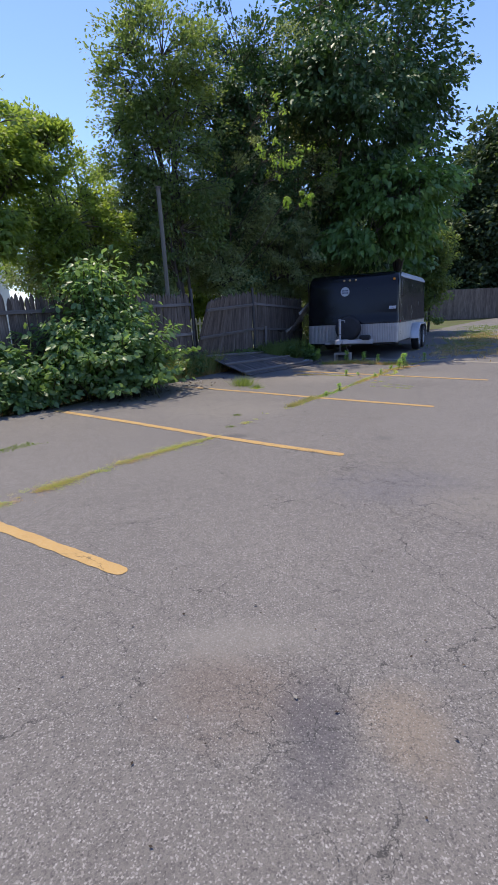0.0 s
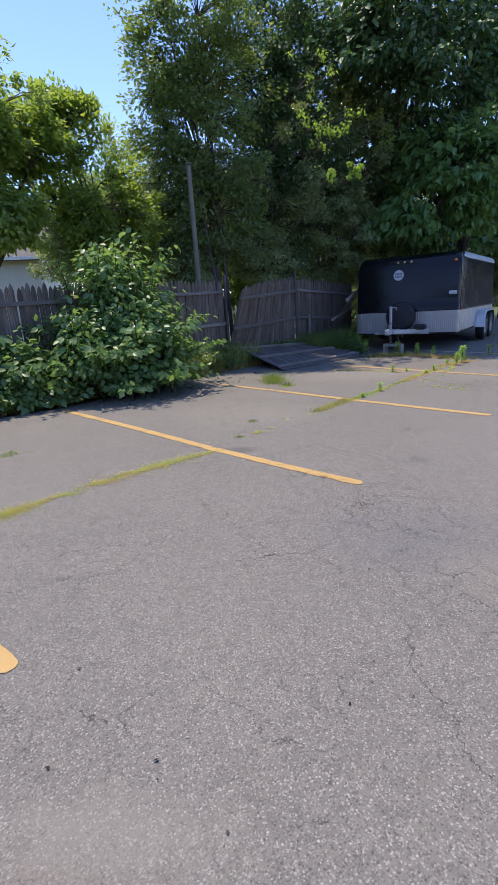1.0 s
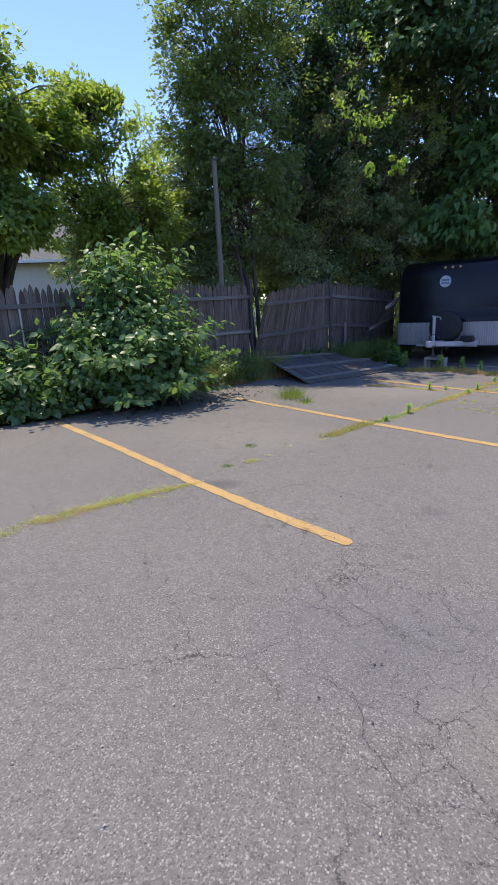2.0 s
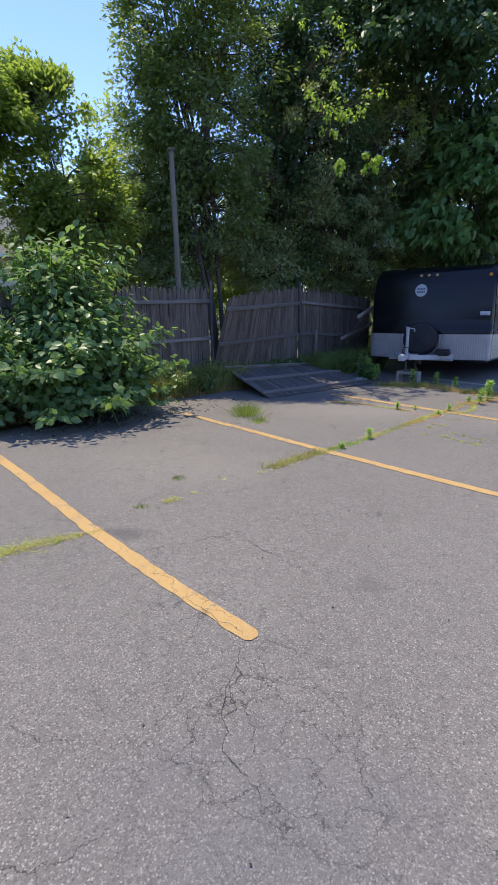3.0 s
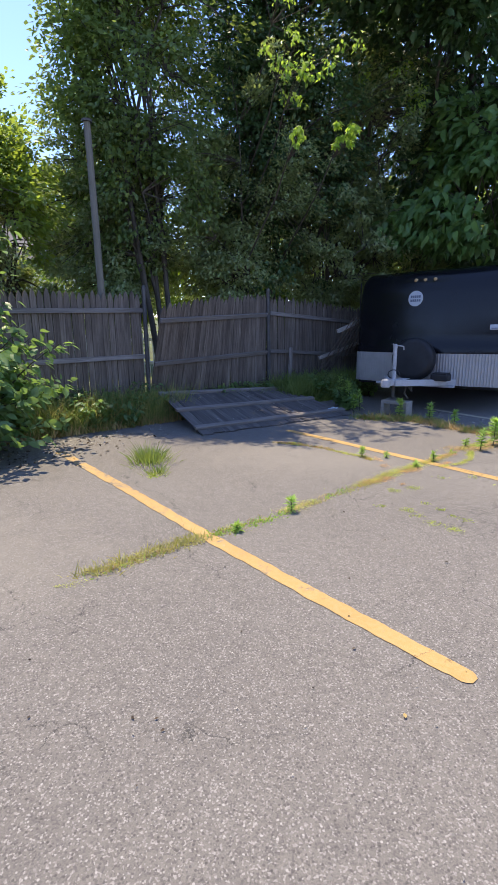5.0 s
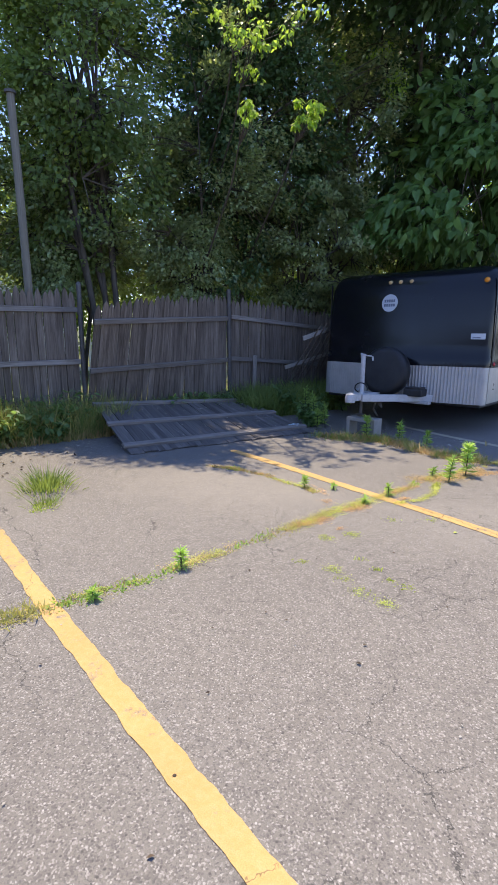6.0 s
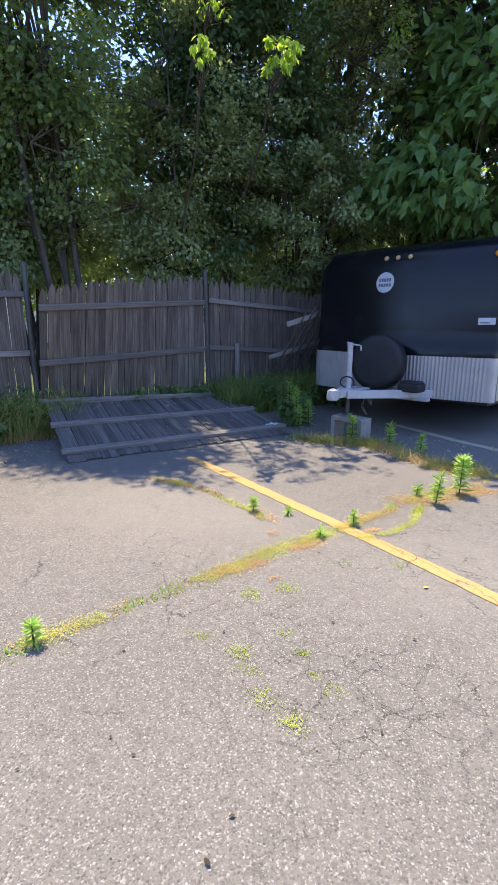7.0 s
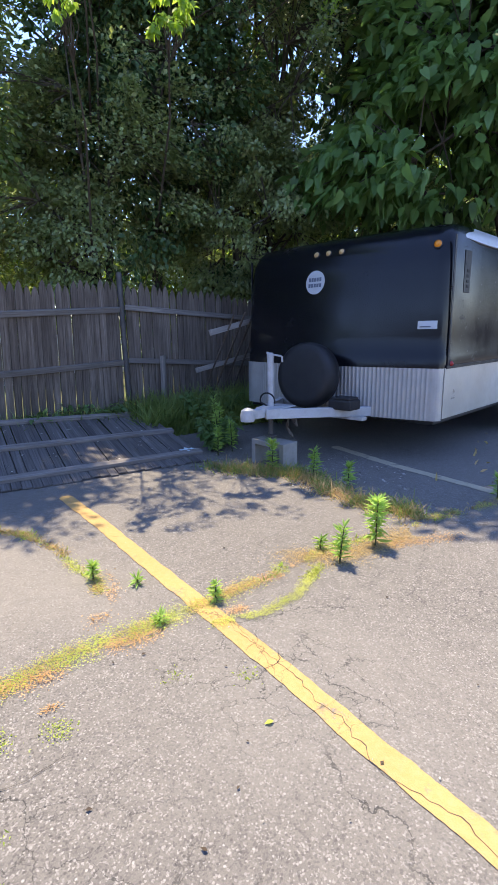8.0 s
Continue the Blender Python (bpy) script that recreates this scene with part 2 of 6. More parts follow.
DECK = weathered_wood("fallen_picket", (0.088, 0.078, 0.074), (0.255, 0.235, 0.225))
BROKEN = weathered_wood("split_wood", (0.30, 0.27, 0.24), (0.46, 0.42, 0.38), 0.4)
STEEL = painted("galvanised_steel", (0.115, 0.11, 0.11), 0.6, 0.5, (0.10, 0.085, 0.07), 0.5)
POLE = weathered_wood("grey_pole_wood", (0.20, 0.185, 0.15), (0.37, 0.345, 0.29), 0.7)
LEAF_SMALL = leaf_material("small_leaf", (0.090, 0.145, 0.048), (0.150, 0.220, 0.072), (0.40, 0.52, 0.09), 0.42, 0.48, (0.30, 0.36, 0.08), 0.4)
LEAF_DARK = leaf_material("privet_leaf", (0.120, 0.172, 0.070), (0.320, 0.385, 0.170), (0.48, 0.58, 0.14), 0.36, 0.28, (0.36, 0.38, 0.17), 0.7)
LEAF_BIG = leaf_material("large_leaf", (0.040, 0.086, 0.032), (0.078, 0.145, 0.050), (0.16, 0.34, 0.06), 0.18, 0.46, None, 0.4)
# second leaf kind; light on the low boughs is put into its green
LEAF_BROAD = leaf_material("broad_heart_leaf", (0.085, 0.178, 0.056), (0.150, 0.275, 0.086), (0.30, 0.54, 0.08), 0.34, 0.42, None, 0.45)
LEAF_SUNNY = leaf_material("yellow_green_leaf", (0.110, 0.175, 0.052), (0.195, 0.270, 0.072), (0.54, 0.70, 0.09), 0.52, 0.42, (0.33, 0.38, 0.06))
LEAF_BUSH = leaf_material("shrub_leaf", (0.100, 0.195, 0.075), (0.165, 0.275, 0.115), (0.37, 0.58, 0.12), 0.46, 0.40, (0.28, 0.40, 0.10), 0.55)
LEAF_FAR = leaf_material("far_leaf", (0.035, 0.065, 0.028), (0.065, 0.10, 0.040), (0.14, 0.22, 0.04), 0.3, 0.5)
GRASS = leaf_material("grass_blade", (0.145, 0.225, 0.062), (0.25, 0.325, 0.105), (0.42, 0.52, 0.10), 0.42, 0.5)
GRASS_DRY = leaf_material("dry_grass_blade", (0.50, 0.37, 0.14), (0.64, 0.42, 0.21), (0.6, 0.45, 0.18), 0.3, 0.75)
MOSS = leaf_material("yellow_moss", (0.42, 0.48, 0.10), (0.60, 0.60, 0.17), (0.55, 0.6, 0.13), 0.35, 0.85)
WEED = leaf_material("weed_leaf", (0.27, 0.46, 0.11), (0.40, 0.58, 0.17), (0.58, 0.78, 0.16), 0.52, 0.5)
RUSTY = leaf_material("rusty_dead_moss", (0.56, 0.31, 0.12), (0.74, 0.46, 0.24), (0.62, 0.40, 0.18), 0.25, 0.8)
# bright yellow-green puts sunlight into bough leaves that stand in shade
SUN_TINTED = leaf_material("sun_tinted_young_leaf", (0.21, 0.34, 0.065), (0.31, 0.45, 0.09), (0.58, 0.82, 0.10), 0.6, 0.45)
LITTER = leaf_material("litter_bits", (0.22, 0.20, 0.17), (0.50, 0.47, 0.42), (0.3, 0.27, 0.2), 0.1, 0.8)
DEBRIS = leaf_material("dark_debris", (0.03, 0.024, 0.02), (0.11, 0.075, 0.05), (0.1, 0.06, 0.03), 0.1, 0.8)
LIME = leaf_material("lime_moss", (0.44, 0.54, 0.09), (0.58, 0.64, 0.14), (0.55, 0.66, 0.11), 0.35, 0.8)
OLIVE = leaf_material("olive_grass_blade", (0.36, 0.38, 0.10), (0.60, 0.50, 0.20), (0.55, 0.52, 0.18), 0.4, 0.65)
BARK = bark("grey_brown_bark", (0.13, 0.11, 0.09))
TWIG = bark("green_twig", (0.10, 0.10, 0.055))
BLACK = painted("black_trailer_paint", (0.006, 0.0065, 0.009), 0.19, 0.3, (0.013, 0.0135, 0.016), 0.0, 0.32, 1.6, 0.0)
BLACK_TRIM = painted("black_trim", (0.010, 0.010, 0.013), 0.45, 0.4, (0.04, 0.04, 0.04))
ALU = painted("aluminium_sheet", (0.43, 0.425, 0.42), 0.42, 0.5, (0.28, 0.26, 0.23), 0.5, 0.5, 2.5)
ALU_SIDE = painted("aluminium_side_sheet", (0.56, 0.545, 0.51), 0.36, 0.5, (0.38, 0.33, 0.25), 0.5, 0.5, 2.0)
ALU_TRIM = painted("bright_trim", (0.58, 0.585, 0.60), 0.38, 0.3, (0.4, 0.4, 0.38), 0.4)
WHITE_STEEL = painted("chalky_white_paint", (0.47, 0.475, 0.485), 0.55, 0.6, (0.20, 0.17, 0.14), 0.0, 0.4, 5.0)
RUBBER = painted("tyre_rubber", (0.012, 0.012, 0.013), 0.75, 0.5, (0.035, 0.032, 0.030))
VINYL = painted("black_vinyl", (0.010, 0.010, 0.012), 0.55, 0.4, (0.025, 0.025, 0.026))
CHAIN = painted("dark_chain_steel", (0.16, 0.15, 0.14), 0.5, 0.6, (0.12, 0.07, 0.04), 0.8)
AMBER_DULL = mat("dull_amber_lens", (0.60, 0.38, 0.17), 0.4)
AMBER = mat("amber_lens", (0.75, 0.24, 0.02), 0.25)
RED_LENS = mat("red_lens", (0.42, 0.03, 0.03), 0.25)
DECAL = mat("white_decal", (0.47, 0.50, 0.53), 0.4)
DECAL_BLUE = mat("blue_grey_decal", (0.09, 0.11, 0.16), 0.4)
CONCRETE = painted("concrete_block", (0.30, 0.29, 0.27), 0.9, 0.6, (0.17, 0.16, 0.14), 0.0, 0.25, 9.0)
SIDING = painted("cream_siding", (0.62, 0.59, 0.52), 0.6, 0.3, (0.45, 0.42, 0.36))
WHITE_TRIM = painted("white_trim", (0.75, 0.75, 0.74), 0.5, 0.3, (0.5, 0.5, 0.48))
SHINGLE = painted("grey_shingle", (0.13, 0.125, 0.12), 0.9, 0.6, (0.07, 0.07, 0.07), 0.0, 0.25, 6.0)
PLASTIC = mat("pale_blue_plastic", (0.45, 0.56, 0.62), 0.35)

# ---- mesh helpers ----
UP = Vector((0, 0, 1))


def mesh_of(name, bm, material, smooth=False, sharp=None):
    me = bpy.data.meshes.new(name)
    bm.normal_update()
    bm.to_mesh(me)
    bm.free()
    me.materials.append(material)
    if smooth:
        for p in me.polygons:
            p.use_smooth = True
        if sharp:
            me.set_sharp_from_angle(angle=radians(sharp))
    return me


def part(name, bm, material, parent=None, label="", smooth=False, sharp=None):
    """Links a bmesh as one mesh object under a thing or under a part."""
    ob = new(name, mesh_of(name, bm, material, smooth, sharp))
    ob.parent = parent
    if label:
        tagged(ob, label)
    return ob


def empty(name, m):
    ob = new(name)
    ob.empty_display_size = 0.2
    ob.matrix_world = m
    return ob


def box(bm, x0, y0, z0, x1, y1, z1, bevel=0.0, m=None):
    got = bmesh.ops.create_cube(bm, size=1.0)["verts"]
    for v in got:
        v.co = Vector((x0 + (v.co.x + 0.5) * (x1 - x0), y0 + (v.co.y + 0.5) * (y1 - y0), z0 + (v.co.z + 0.5) * (z1 - z0)))
    if bevel:
        edges = list({e for v in got for e in v.link_edges})
        got = list({v for f in bmesh.ops.bevel(bm, geom=edges, offset=bevel, segments=2, affect='EDGES', profile=0.6)["faces"] for v in f.verts} | {v for v in got if v.is_valid})
    if m:
        for v in got:
            v.co = m @ v.co
    return bm


def tube(bm, points, radii, sides=8, cap=True):
    """A tapered tube along points."""
    rings = []
    last = None
    pts = [Vector(p) for p in points]
    for i, p in enumerate(pts):
        d = (pts[min(i + 1, len(pts) - 1)] - pts[max(i - 1, 0)]).normalized()
        a = d.cross(Vector((1, 0, 0)) if last is None and abs(d.x) < 0.9 else Vector((0, 1, 0)) if last is None else last.cross(d)).normalized()
        if last is not None:
            a = (last - d * last.dot(d)).normalized()
        last = a
        b = d.cross(a)
        r = radii[i] if isinstance(radii, (list, tuple)) else radii
        rings.append([bm.verts.new(p + (a * math.cos(k * math.tau / sides) + b * math.sin(k * math.tau / sides)) * r) for k in range(sides)])
    for r0, r1 in zip(rings, rings[1:]):
        for k in range(sides):
            bm.faces.new((r0[k], r0[(k + 1) % sides], r1[(k + 1) % sides], r1[k]))
    if cap:
        bm.faces.new(rings[0][::-1])
        bm.faces.new(rings[-1])
    return bm


def lathe(bm, profile, m, sides=28):
    """Turns (radius, height) pairs round z, placed by m."""
    rings = [[bm.verts.new(m @ Vector((r * math.cos(k * math.tau / sides), r * math.sin(k * math.tau / sides), h))) for k in range(sides)] for r, h in profile]
    for r0, r1 in zip(rings, rings[1:]):
        for k in range(sides):
            bm.faces.new((r0[k], r0[(k + 1) % sides], r1[(k + 1) % sides], r1[k]))
    bm.faces.new(rings[0][::-1])
    bm.faces.new(rings[-1])
    return bm


SMALL = (np.array([(0, 0, 0), (0.30, 0.45, 0.07), (0, 1.0, -0.05), (-0.30, 0.45, 0.07)]), np.array([(0, 1, 2), (0, 2, 3)]))
HEART = (np.array([(0, 0.34, -0.03), (0, 0.05, 0.0), (0.20, -0.05, 0.03), (0.41, 0.10, 0.06), (0.46, 0.36, 0.05), (0.30, 0.70, -0.03), (0, 1.10, -0.24), (-0.30, 0.70, -0.03), (-0.46, 0.36, 0.05), (-0.41, 0.10, 0.06), (-0.20, -0.05, 0.03)]),
         np.array([(0, k, k + 1 if k < 10 else 1) for k in range(1, 11)]))
OVAL = (np.array([(0, 0, 0), (0.22, 0.25, 0.05), (0.26, 0.55, 0.03), (0, 0.5, -0.03), (0, 1.0, -0.12), (-0.26, 0.55, 0.03), (-0.22, 0.25, 0.05)]),
        np.array([(0, 1, 3), (1, 2, 3), (2, 4, 3), (3, 4, 5), (3, 5, 6), (0, 3, 6)]))
BLADE = (np.array([(-0.5, 0, 0), (0.5, 0, 0), (0.36, 0.5, 0.0), (-0.36, 0.5, 0.0), (0, 1.0, 0.0)]), np.array([(0, 1, 2), (0, 2, 3), (3, 2, 4)]))


def leaf_mesh(name, shape, at, out, size, rng, droop=0.3, spread=0.55, width=1.0, flat=True, face=None):
    """One mesh of many leaves: at (N, 3) stalk ends, out (N, 3) the way each one grows, size (N,) lengths."""
    n = len(at)
    tip = out + rng.normal(0, spread, (n, 3))
    tip[:, 2] -= droop
    tip /= np.linalg.norm(tip, axis=1, keepdims=True) + 1e-9
    up = np.array((0.0, 0.0, 1.0)) + rng.normal(0, 0.55, (n, 3)) if flat else rng.normal(0, 1, (n, 3))
    if face is not None:
        up = face + rng.normal(0, 0.45, (n, 3))
    side = np.cross(tip, up)
    side /= np.linalg.norm(side, axis=1, keepdims=True) + 1e-9
    nor = np.cross(side, tip)
    form, tris = shape
    w = (size * width)[:, None, None]
    s = size[:, None, None]
    v = at[:, None, :] + side[:, None, :] * form[None, :, 0:1] * w + tip[:, None, :] * form[None, :, 1:2] * s + nor[:, None, :] * form[None, :, 2:3] * s
    f = tris[None] + (np.arange(n) * len(form))[:, None, None]
    return raw_mesh(name, v.reshape(-1, 3), f.reshape(-1, 3))


def raw_mesh(name, v, f):
    me = bpy.data.meshes.new(name)
    me.vertices.add(len(v))
    me.vertices.foreach_set("co", np.ascontiguousarray(v, dtype=np.float32).ravel())
    me.loops.add(f.size)
    me.loops.foreach_set("vertex_index", np.ascontiguousarray(f, dtype=np.int32).ravel())
    me.polygons.add(len(f))
    me.polygons.foreach_set("loop_start", np.arange(0, f.size, f.shape[1], dtype=np.int32))
    me.update(calc_edges=True)
    me.validate()
    return me


def unit(v):
    return v / (np.linalg.norm(v, axis=1, keepdims=True) + 1e-9)


# ---- ground ----
DIR = Vector((0.588, 0.809))          # along the fence
OUT = Vector((0.809, -0.588))         # from the fence into the lot
CORNER = Vector((-0.117, 13.778))     # the post that stands between two panels


def at_fence(s, d=0.0):
    p = CORNER + DIR * s + OUT * d
    return p.x, p.y


def sheet(name, outline, z, material, label, category):
    bm = bmesh.new()
    bm.faces.new([bm.verts.new((x, y, z)) for x, y in outline])
    ob = new(name, mesh_of(name, bm, material))
    return tagged(ob, label, category, kind="structure")


sheet("ground", ((-900, -900), (900, -900), (900, 900), (-900, 900)), -0.035, SOIL, "bare soil and rough lawn around the lot", "ground")


def lot():
    rng = random.Random(3)
    edge = []
    s = -40.0
    while s < 24:
        d = 0.5 + 0.14 * noise.noise((s * 0.9, 3, 0)) + 0.06 * noise.noise((s * 4, 8, 0)) + 0.45 * math.exp(-((s + 6.6) / 1.4) ** 2)
        edge.append(at_fence(s, d))
        s += 0.25
    bm = bmesh.new()
    far = [(40, 33.4), (60, 33.4), (60, -60), (-60, -60)]
    top = [bm.verts.new((x, y, 0)) for x, y in edge + far]
    low = [bm.verts.new((x, y, -0.06)) for x, y in edge + far]
    f = bm.faces.new(top)
    for i in range(len(top)):
        j = (i + 1) % len(top)
        bm.faces.new((top[i], low[i], low[j], top[j]))
    bmesh.ops.recalc_face_normals(bm, faces=bm.faces)
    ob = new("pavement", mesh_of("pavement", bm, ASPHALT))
    return tagged(ob, "worn grey asphalt parking lot, cracked and stained", "pavement", kind="structure")


lot()


def parking_line(stroke, width, wear, label, paint=None):
    """A hand-guided painted line along stroke, with a slightly uneven edge; wear runs from its first to its last end."""
    pts = [Vector(p) for p in stroke]
    legs = [(b - a).length for a, b in zip(pts, pts[1:])]
    total = sum(legs)
    count = max(8, int(total / 0.018))
    v, w = [], []
    for i in range(count + 1):
        t = i / count
        run, k = t * total, 0
        while k < len(legs) - 1 and run > legs[k]:
            run -= legs[k]
            k += 1
        p = pts[k].lerp(pts[k + 1], run / legs[k])
        d = (pts[min(k + 1, len(pts) - 1)] - pts[k]).normalized()
        side = Vector((-d.y, d.x))
        sway = 0.006 * noise.noise((p.x * 1.3, p.y * 1.3, 5))
        for e_side in (-1, 1):
            e = width / 2 + 0.009 * noise.noise((p.x * 9, p.y * 9, e_side * 4)) + 0.004 * noise.noise((p.x * 31, p.y * 31, e_side * 7))
            end = min(t, 1 - t) * total / 0.045
            if end < 1:
                e *= max(0.4, (1 - (1 - end) ** 2) ** 0.5)
            q = p + side * (e_side * e + sway)
            v.append((q.x, q.y, 0.004))
            w.append(wear[0] + (wear[1] - wear[0]) * t)
    me = raw_mesh("parking_line", np.array(v), np.array([(2 * i, 2 * i + 2, 2 * i + 3, 2 * i + 1) for i in range(count)]))
    at = me.attributes.new("wear", 'FLOAT', 'POINT')
    at.data.foreach_set("value", np.array(w, dtype=np.float32))
    me.materials.append(paint or LINE)
    return tagged(new("parking_line", me), label, "parking line", "parking lines", "structure")


LINES = (((( -3.9, 4.63), (-1.21, 2.92), (-0.66, 2.57)), (0.1, 0.0), "yellow stall line, sunlit and slightly worn"),
         (((-3.15, 7.66), (-1.59, 6.58), (-0.49, 5.77), (0.23, 5.29), (0.97, 4.82)), (0.22, 0.12), "yellow stall line, cracked near its end"),
         (((-1.40, 9.63), (0.10, 8.64), (1.08, 7.96), (1.90, 7.43), (2.57, 7.01)), (0.40, 0.0), "yellow stall line, faded where the shade begins"),
         (((0.80, 11.37), (1.58, 10.88), (2.25, 10.44), (3.0, 9.95), (3.72, 9.46), (4.22, 9.14)), (0.1, 0.12), "yellow stall line beginning at the fallen fence panel"),
         (((2.55, 13.55), (3.23, 13.0), (3.96, 12.51), (5.6, 11.4)), (0.15, 0.15), "faded stall line running under the trailer"),
         (((5.4, 15.6), (8.4, 13.6)), (0.1, 0.1), "faded stall line beyond the trailer"),
         (((6.9, 18.0), (9.9, 16.0)), (0.1, 0.1), "faded stall line far down the lot"))
for stroke, wear, text in LINES:
    parking_line(stroke, 0.100, wear, text, LINE_PALE if text.startswith("faded") else LINE)

CRACKS = (
    ((0.93, 4.76), (0.94, 4.62), (0.97, 4.57), (0.94, 4.49), (0.98, 4.38), (0.90, 4.27)),
    ((0.97, 4.57), (1.07, 4.57), (1.14, 4.56)),
    ((1.00, 4.84), (1.14, 4.81), (1.22, 4.77), (1.26, 4.78)),
    ((1.02, 5.20), (1.20, 5.00), (1.42, 5.00)),
    ((0.49, 5.16), (0.54, 5.05), (0.76, 4.90), (0.91, 4.86), (0.92, 4.80)),
    ((2.15, 9.15), (2.42, 8.93), (2.58, 8.89), (2.66, 8.78), (2.79, 8.69)),
    ((2.82, 8.79), (2.92, 8.74), (3.00, 8.80), (3.04, 8.88)),
    ((2.02, 8.95), (2.10, 9.09), (2.21, 9.27), (2.21, 9.37)),
    ((2.27, 9.16), (2.37, 9.18), (2.43, 9.30), (2.48, 9.45)),
    ((2.59, 10.22), (2.80, 10.11), (2.94, 9.99), (3.16, 9.84), (3.34, 9.71), (3.43, 9.62), (3.62, 9.51), (3.80, 9.37), (3.98, 9.26)),
    ((2.93, 10.06), (2.97, 9.99), (2.95, 9.92)),
    ((2.80, 10.16), (2.84, 10.09), (2.81, 10.02)),
    ((0.96, 4.72), (0.94, 4.33), (1.07, 4.10), (1.23, 4.00), (1.37, 3.88)),
    ((0.80, 3.69), (1.05, 3.56), (1.19, 3.20), (1.37, 3.05)),
    ((-1.97, 7.91), (-1.59, 8.16), (-1.19, 8.54), (-0.74, 8.87)),
    ((-2.03, 8.28), (-1.67, 8.64), (-1.33, 9.21)),
)


def crack(stroke, width, seed):
    """An open crack: a thin dark ribbon that wanders along stroke and tapers out."""
    pts = [Vector(p) for p in stroke]
    fine = []
    for a, b in zip(pts, pts[1:]):
        n = max(3, int((b - a).length / 0.025))
        fine += [a.lerp(b, k / n) for k in range(n)]
    fine.append(pts[-1])
    v = []
    for i, p in enumerate(fine):
        d = (fine[min(i + 1, len(fine) - 1)] - fine[max(i - 1, 0)]).normalized()
        side = Vector((-d.y, d.x))
        wander = 0.042 * noise.noise((p.x * 7, p.y * 7, seed)) + 0.022 * noise.noise((p.x * 28, p.y * 28, seed))
        w = width * (0.35 + 0.9 * abs(noise.noise((p.x * 13, p.y * 13, seed + 5)))) * min(1.0, 4 * (1 - i / len(fine)), 0.3 + 4 * i / len(fine))
        v += [(*(p + side * (wander - w)), 0.0048), (*(p + side * (wander + w)), 0.0048)]
    me = raw_mesh("crack", np.array(v), np.array([(2 * i, 2 * i + 2, 2 * i + 3, 2 * i + 1) for i in range(len(fine) - 1)]))
    me.materials.append(CRACK)
    tagged(new("crack", me), "dark open crack in the asphalt", "crack", "cracks", "structure")


for i, stroke in enumerate(CRACKS):
    crack(stroke, 0.006 if i in (14, 15) else 0.0014 if i in (3, 5, 6, 7, 8) else 0.0018 if i in (12, 13) else 0.0024, 3.0 + i)

# ---- fence ----
rng_f = random.Random(11)


def picket_mesh(width, height, foot, thick=0.016):
    """A flat picket with a pointed head, a narrower foot and eased edges."""
    bm = bmesh.new()
    h = width / 2
    prof = [(-foot / 2, 0), (foot / 2, 0), (h, height * 0.42), (h, height - 0.115), (h * 0.62, height - 0.045), (0.0, height), (-h * 0.62, height - 0.045), (-h, height - 0.115), (-h, height * 0.42)]
    front = [bm.verts.new((x * 0.94, -thick / 2, z)) for x, z in prof]
    back = [bm.verts.new((x, thick / 2, z)) for x, z in prof]
    bm.faces.new(front)
    bm.faces.new(back[::-1])
    for i in range(len(prof)):
        j = (i + 1) % len(prof)
        bm.faces.new((front[j], front[i], back[i], back[j]))
    bmesh.ops.recalc_face_normals(bm, faces=bm.faces)
    return mesh_of("picket", bm, PICKET)


PICKETS = [picket_mesh(w, h, f) for w, h, f in ((0.084, 1.80, 0.066), (0.083, 1.82, 0.078), (0.085, 1.79, 0.062), (0.083, 1.83, 0.068), (0.085, 1.78, 0.080))]


def beam_between(name, a, b, height, depth, material, parent, label="", normal=None):
    """A straight timber from a to b in its parent's space; its length is local z, so that the grain runs along it."""
    a, b = Vector(a), Vector(b)
    length = (b - a).length
    bm = bmesh.new()
    box(bm, -height / 2, -depth / 2, 0, height / 2, depth / 2, length, 0.006)
    for v in bm.verts:
        v.co.x += 0.004 * math.sin(v.co.z * 3)
    ob = part(name, bm, material, parent, label)
    z = (b - a).normalized()
    n = Vector(normal) if normal else Vector((0, 1, 0))
    x = n.cross(z).normalized()
    y = z.cross(x)
    ob.matrix_local = Matrix.Translation(a) @ Matrix((x, y, z)).transposed().to_4x4()
    return ob


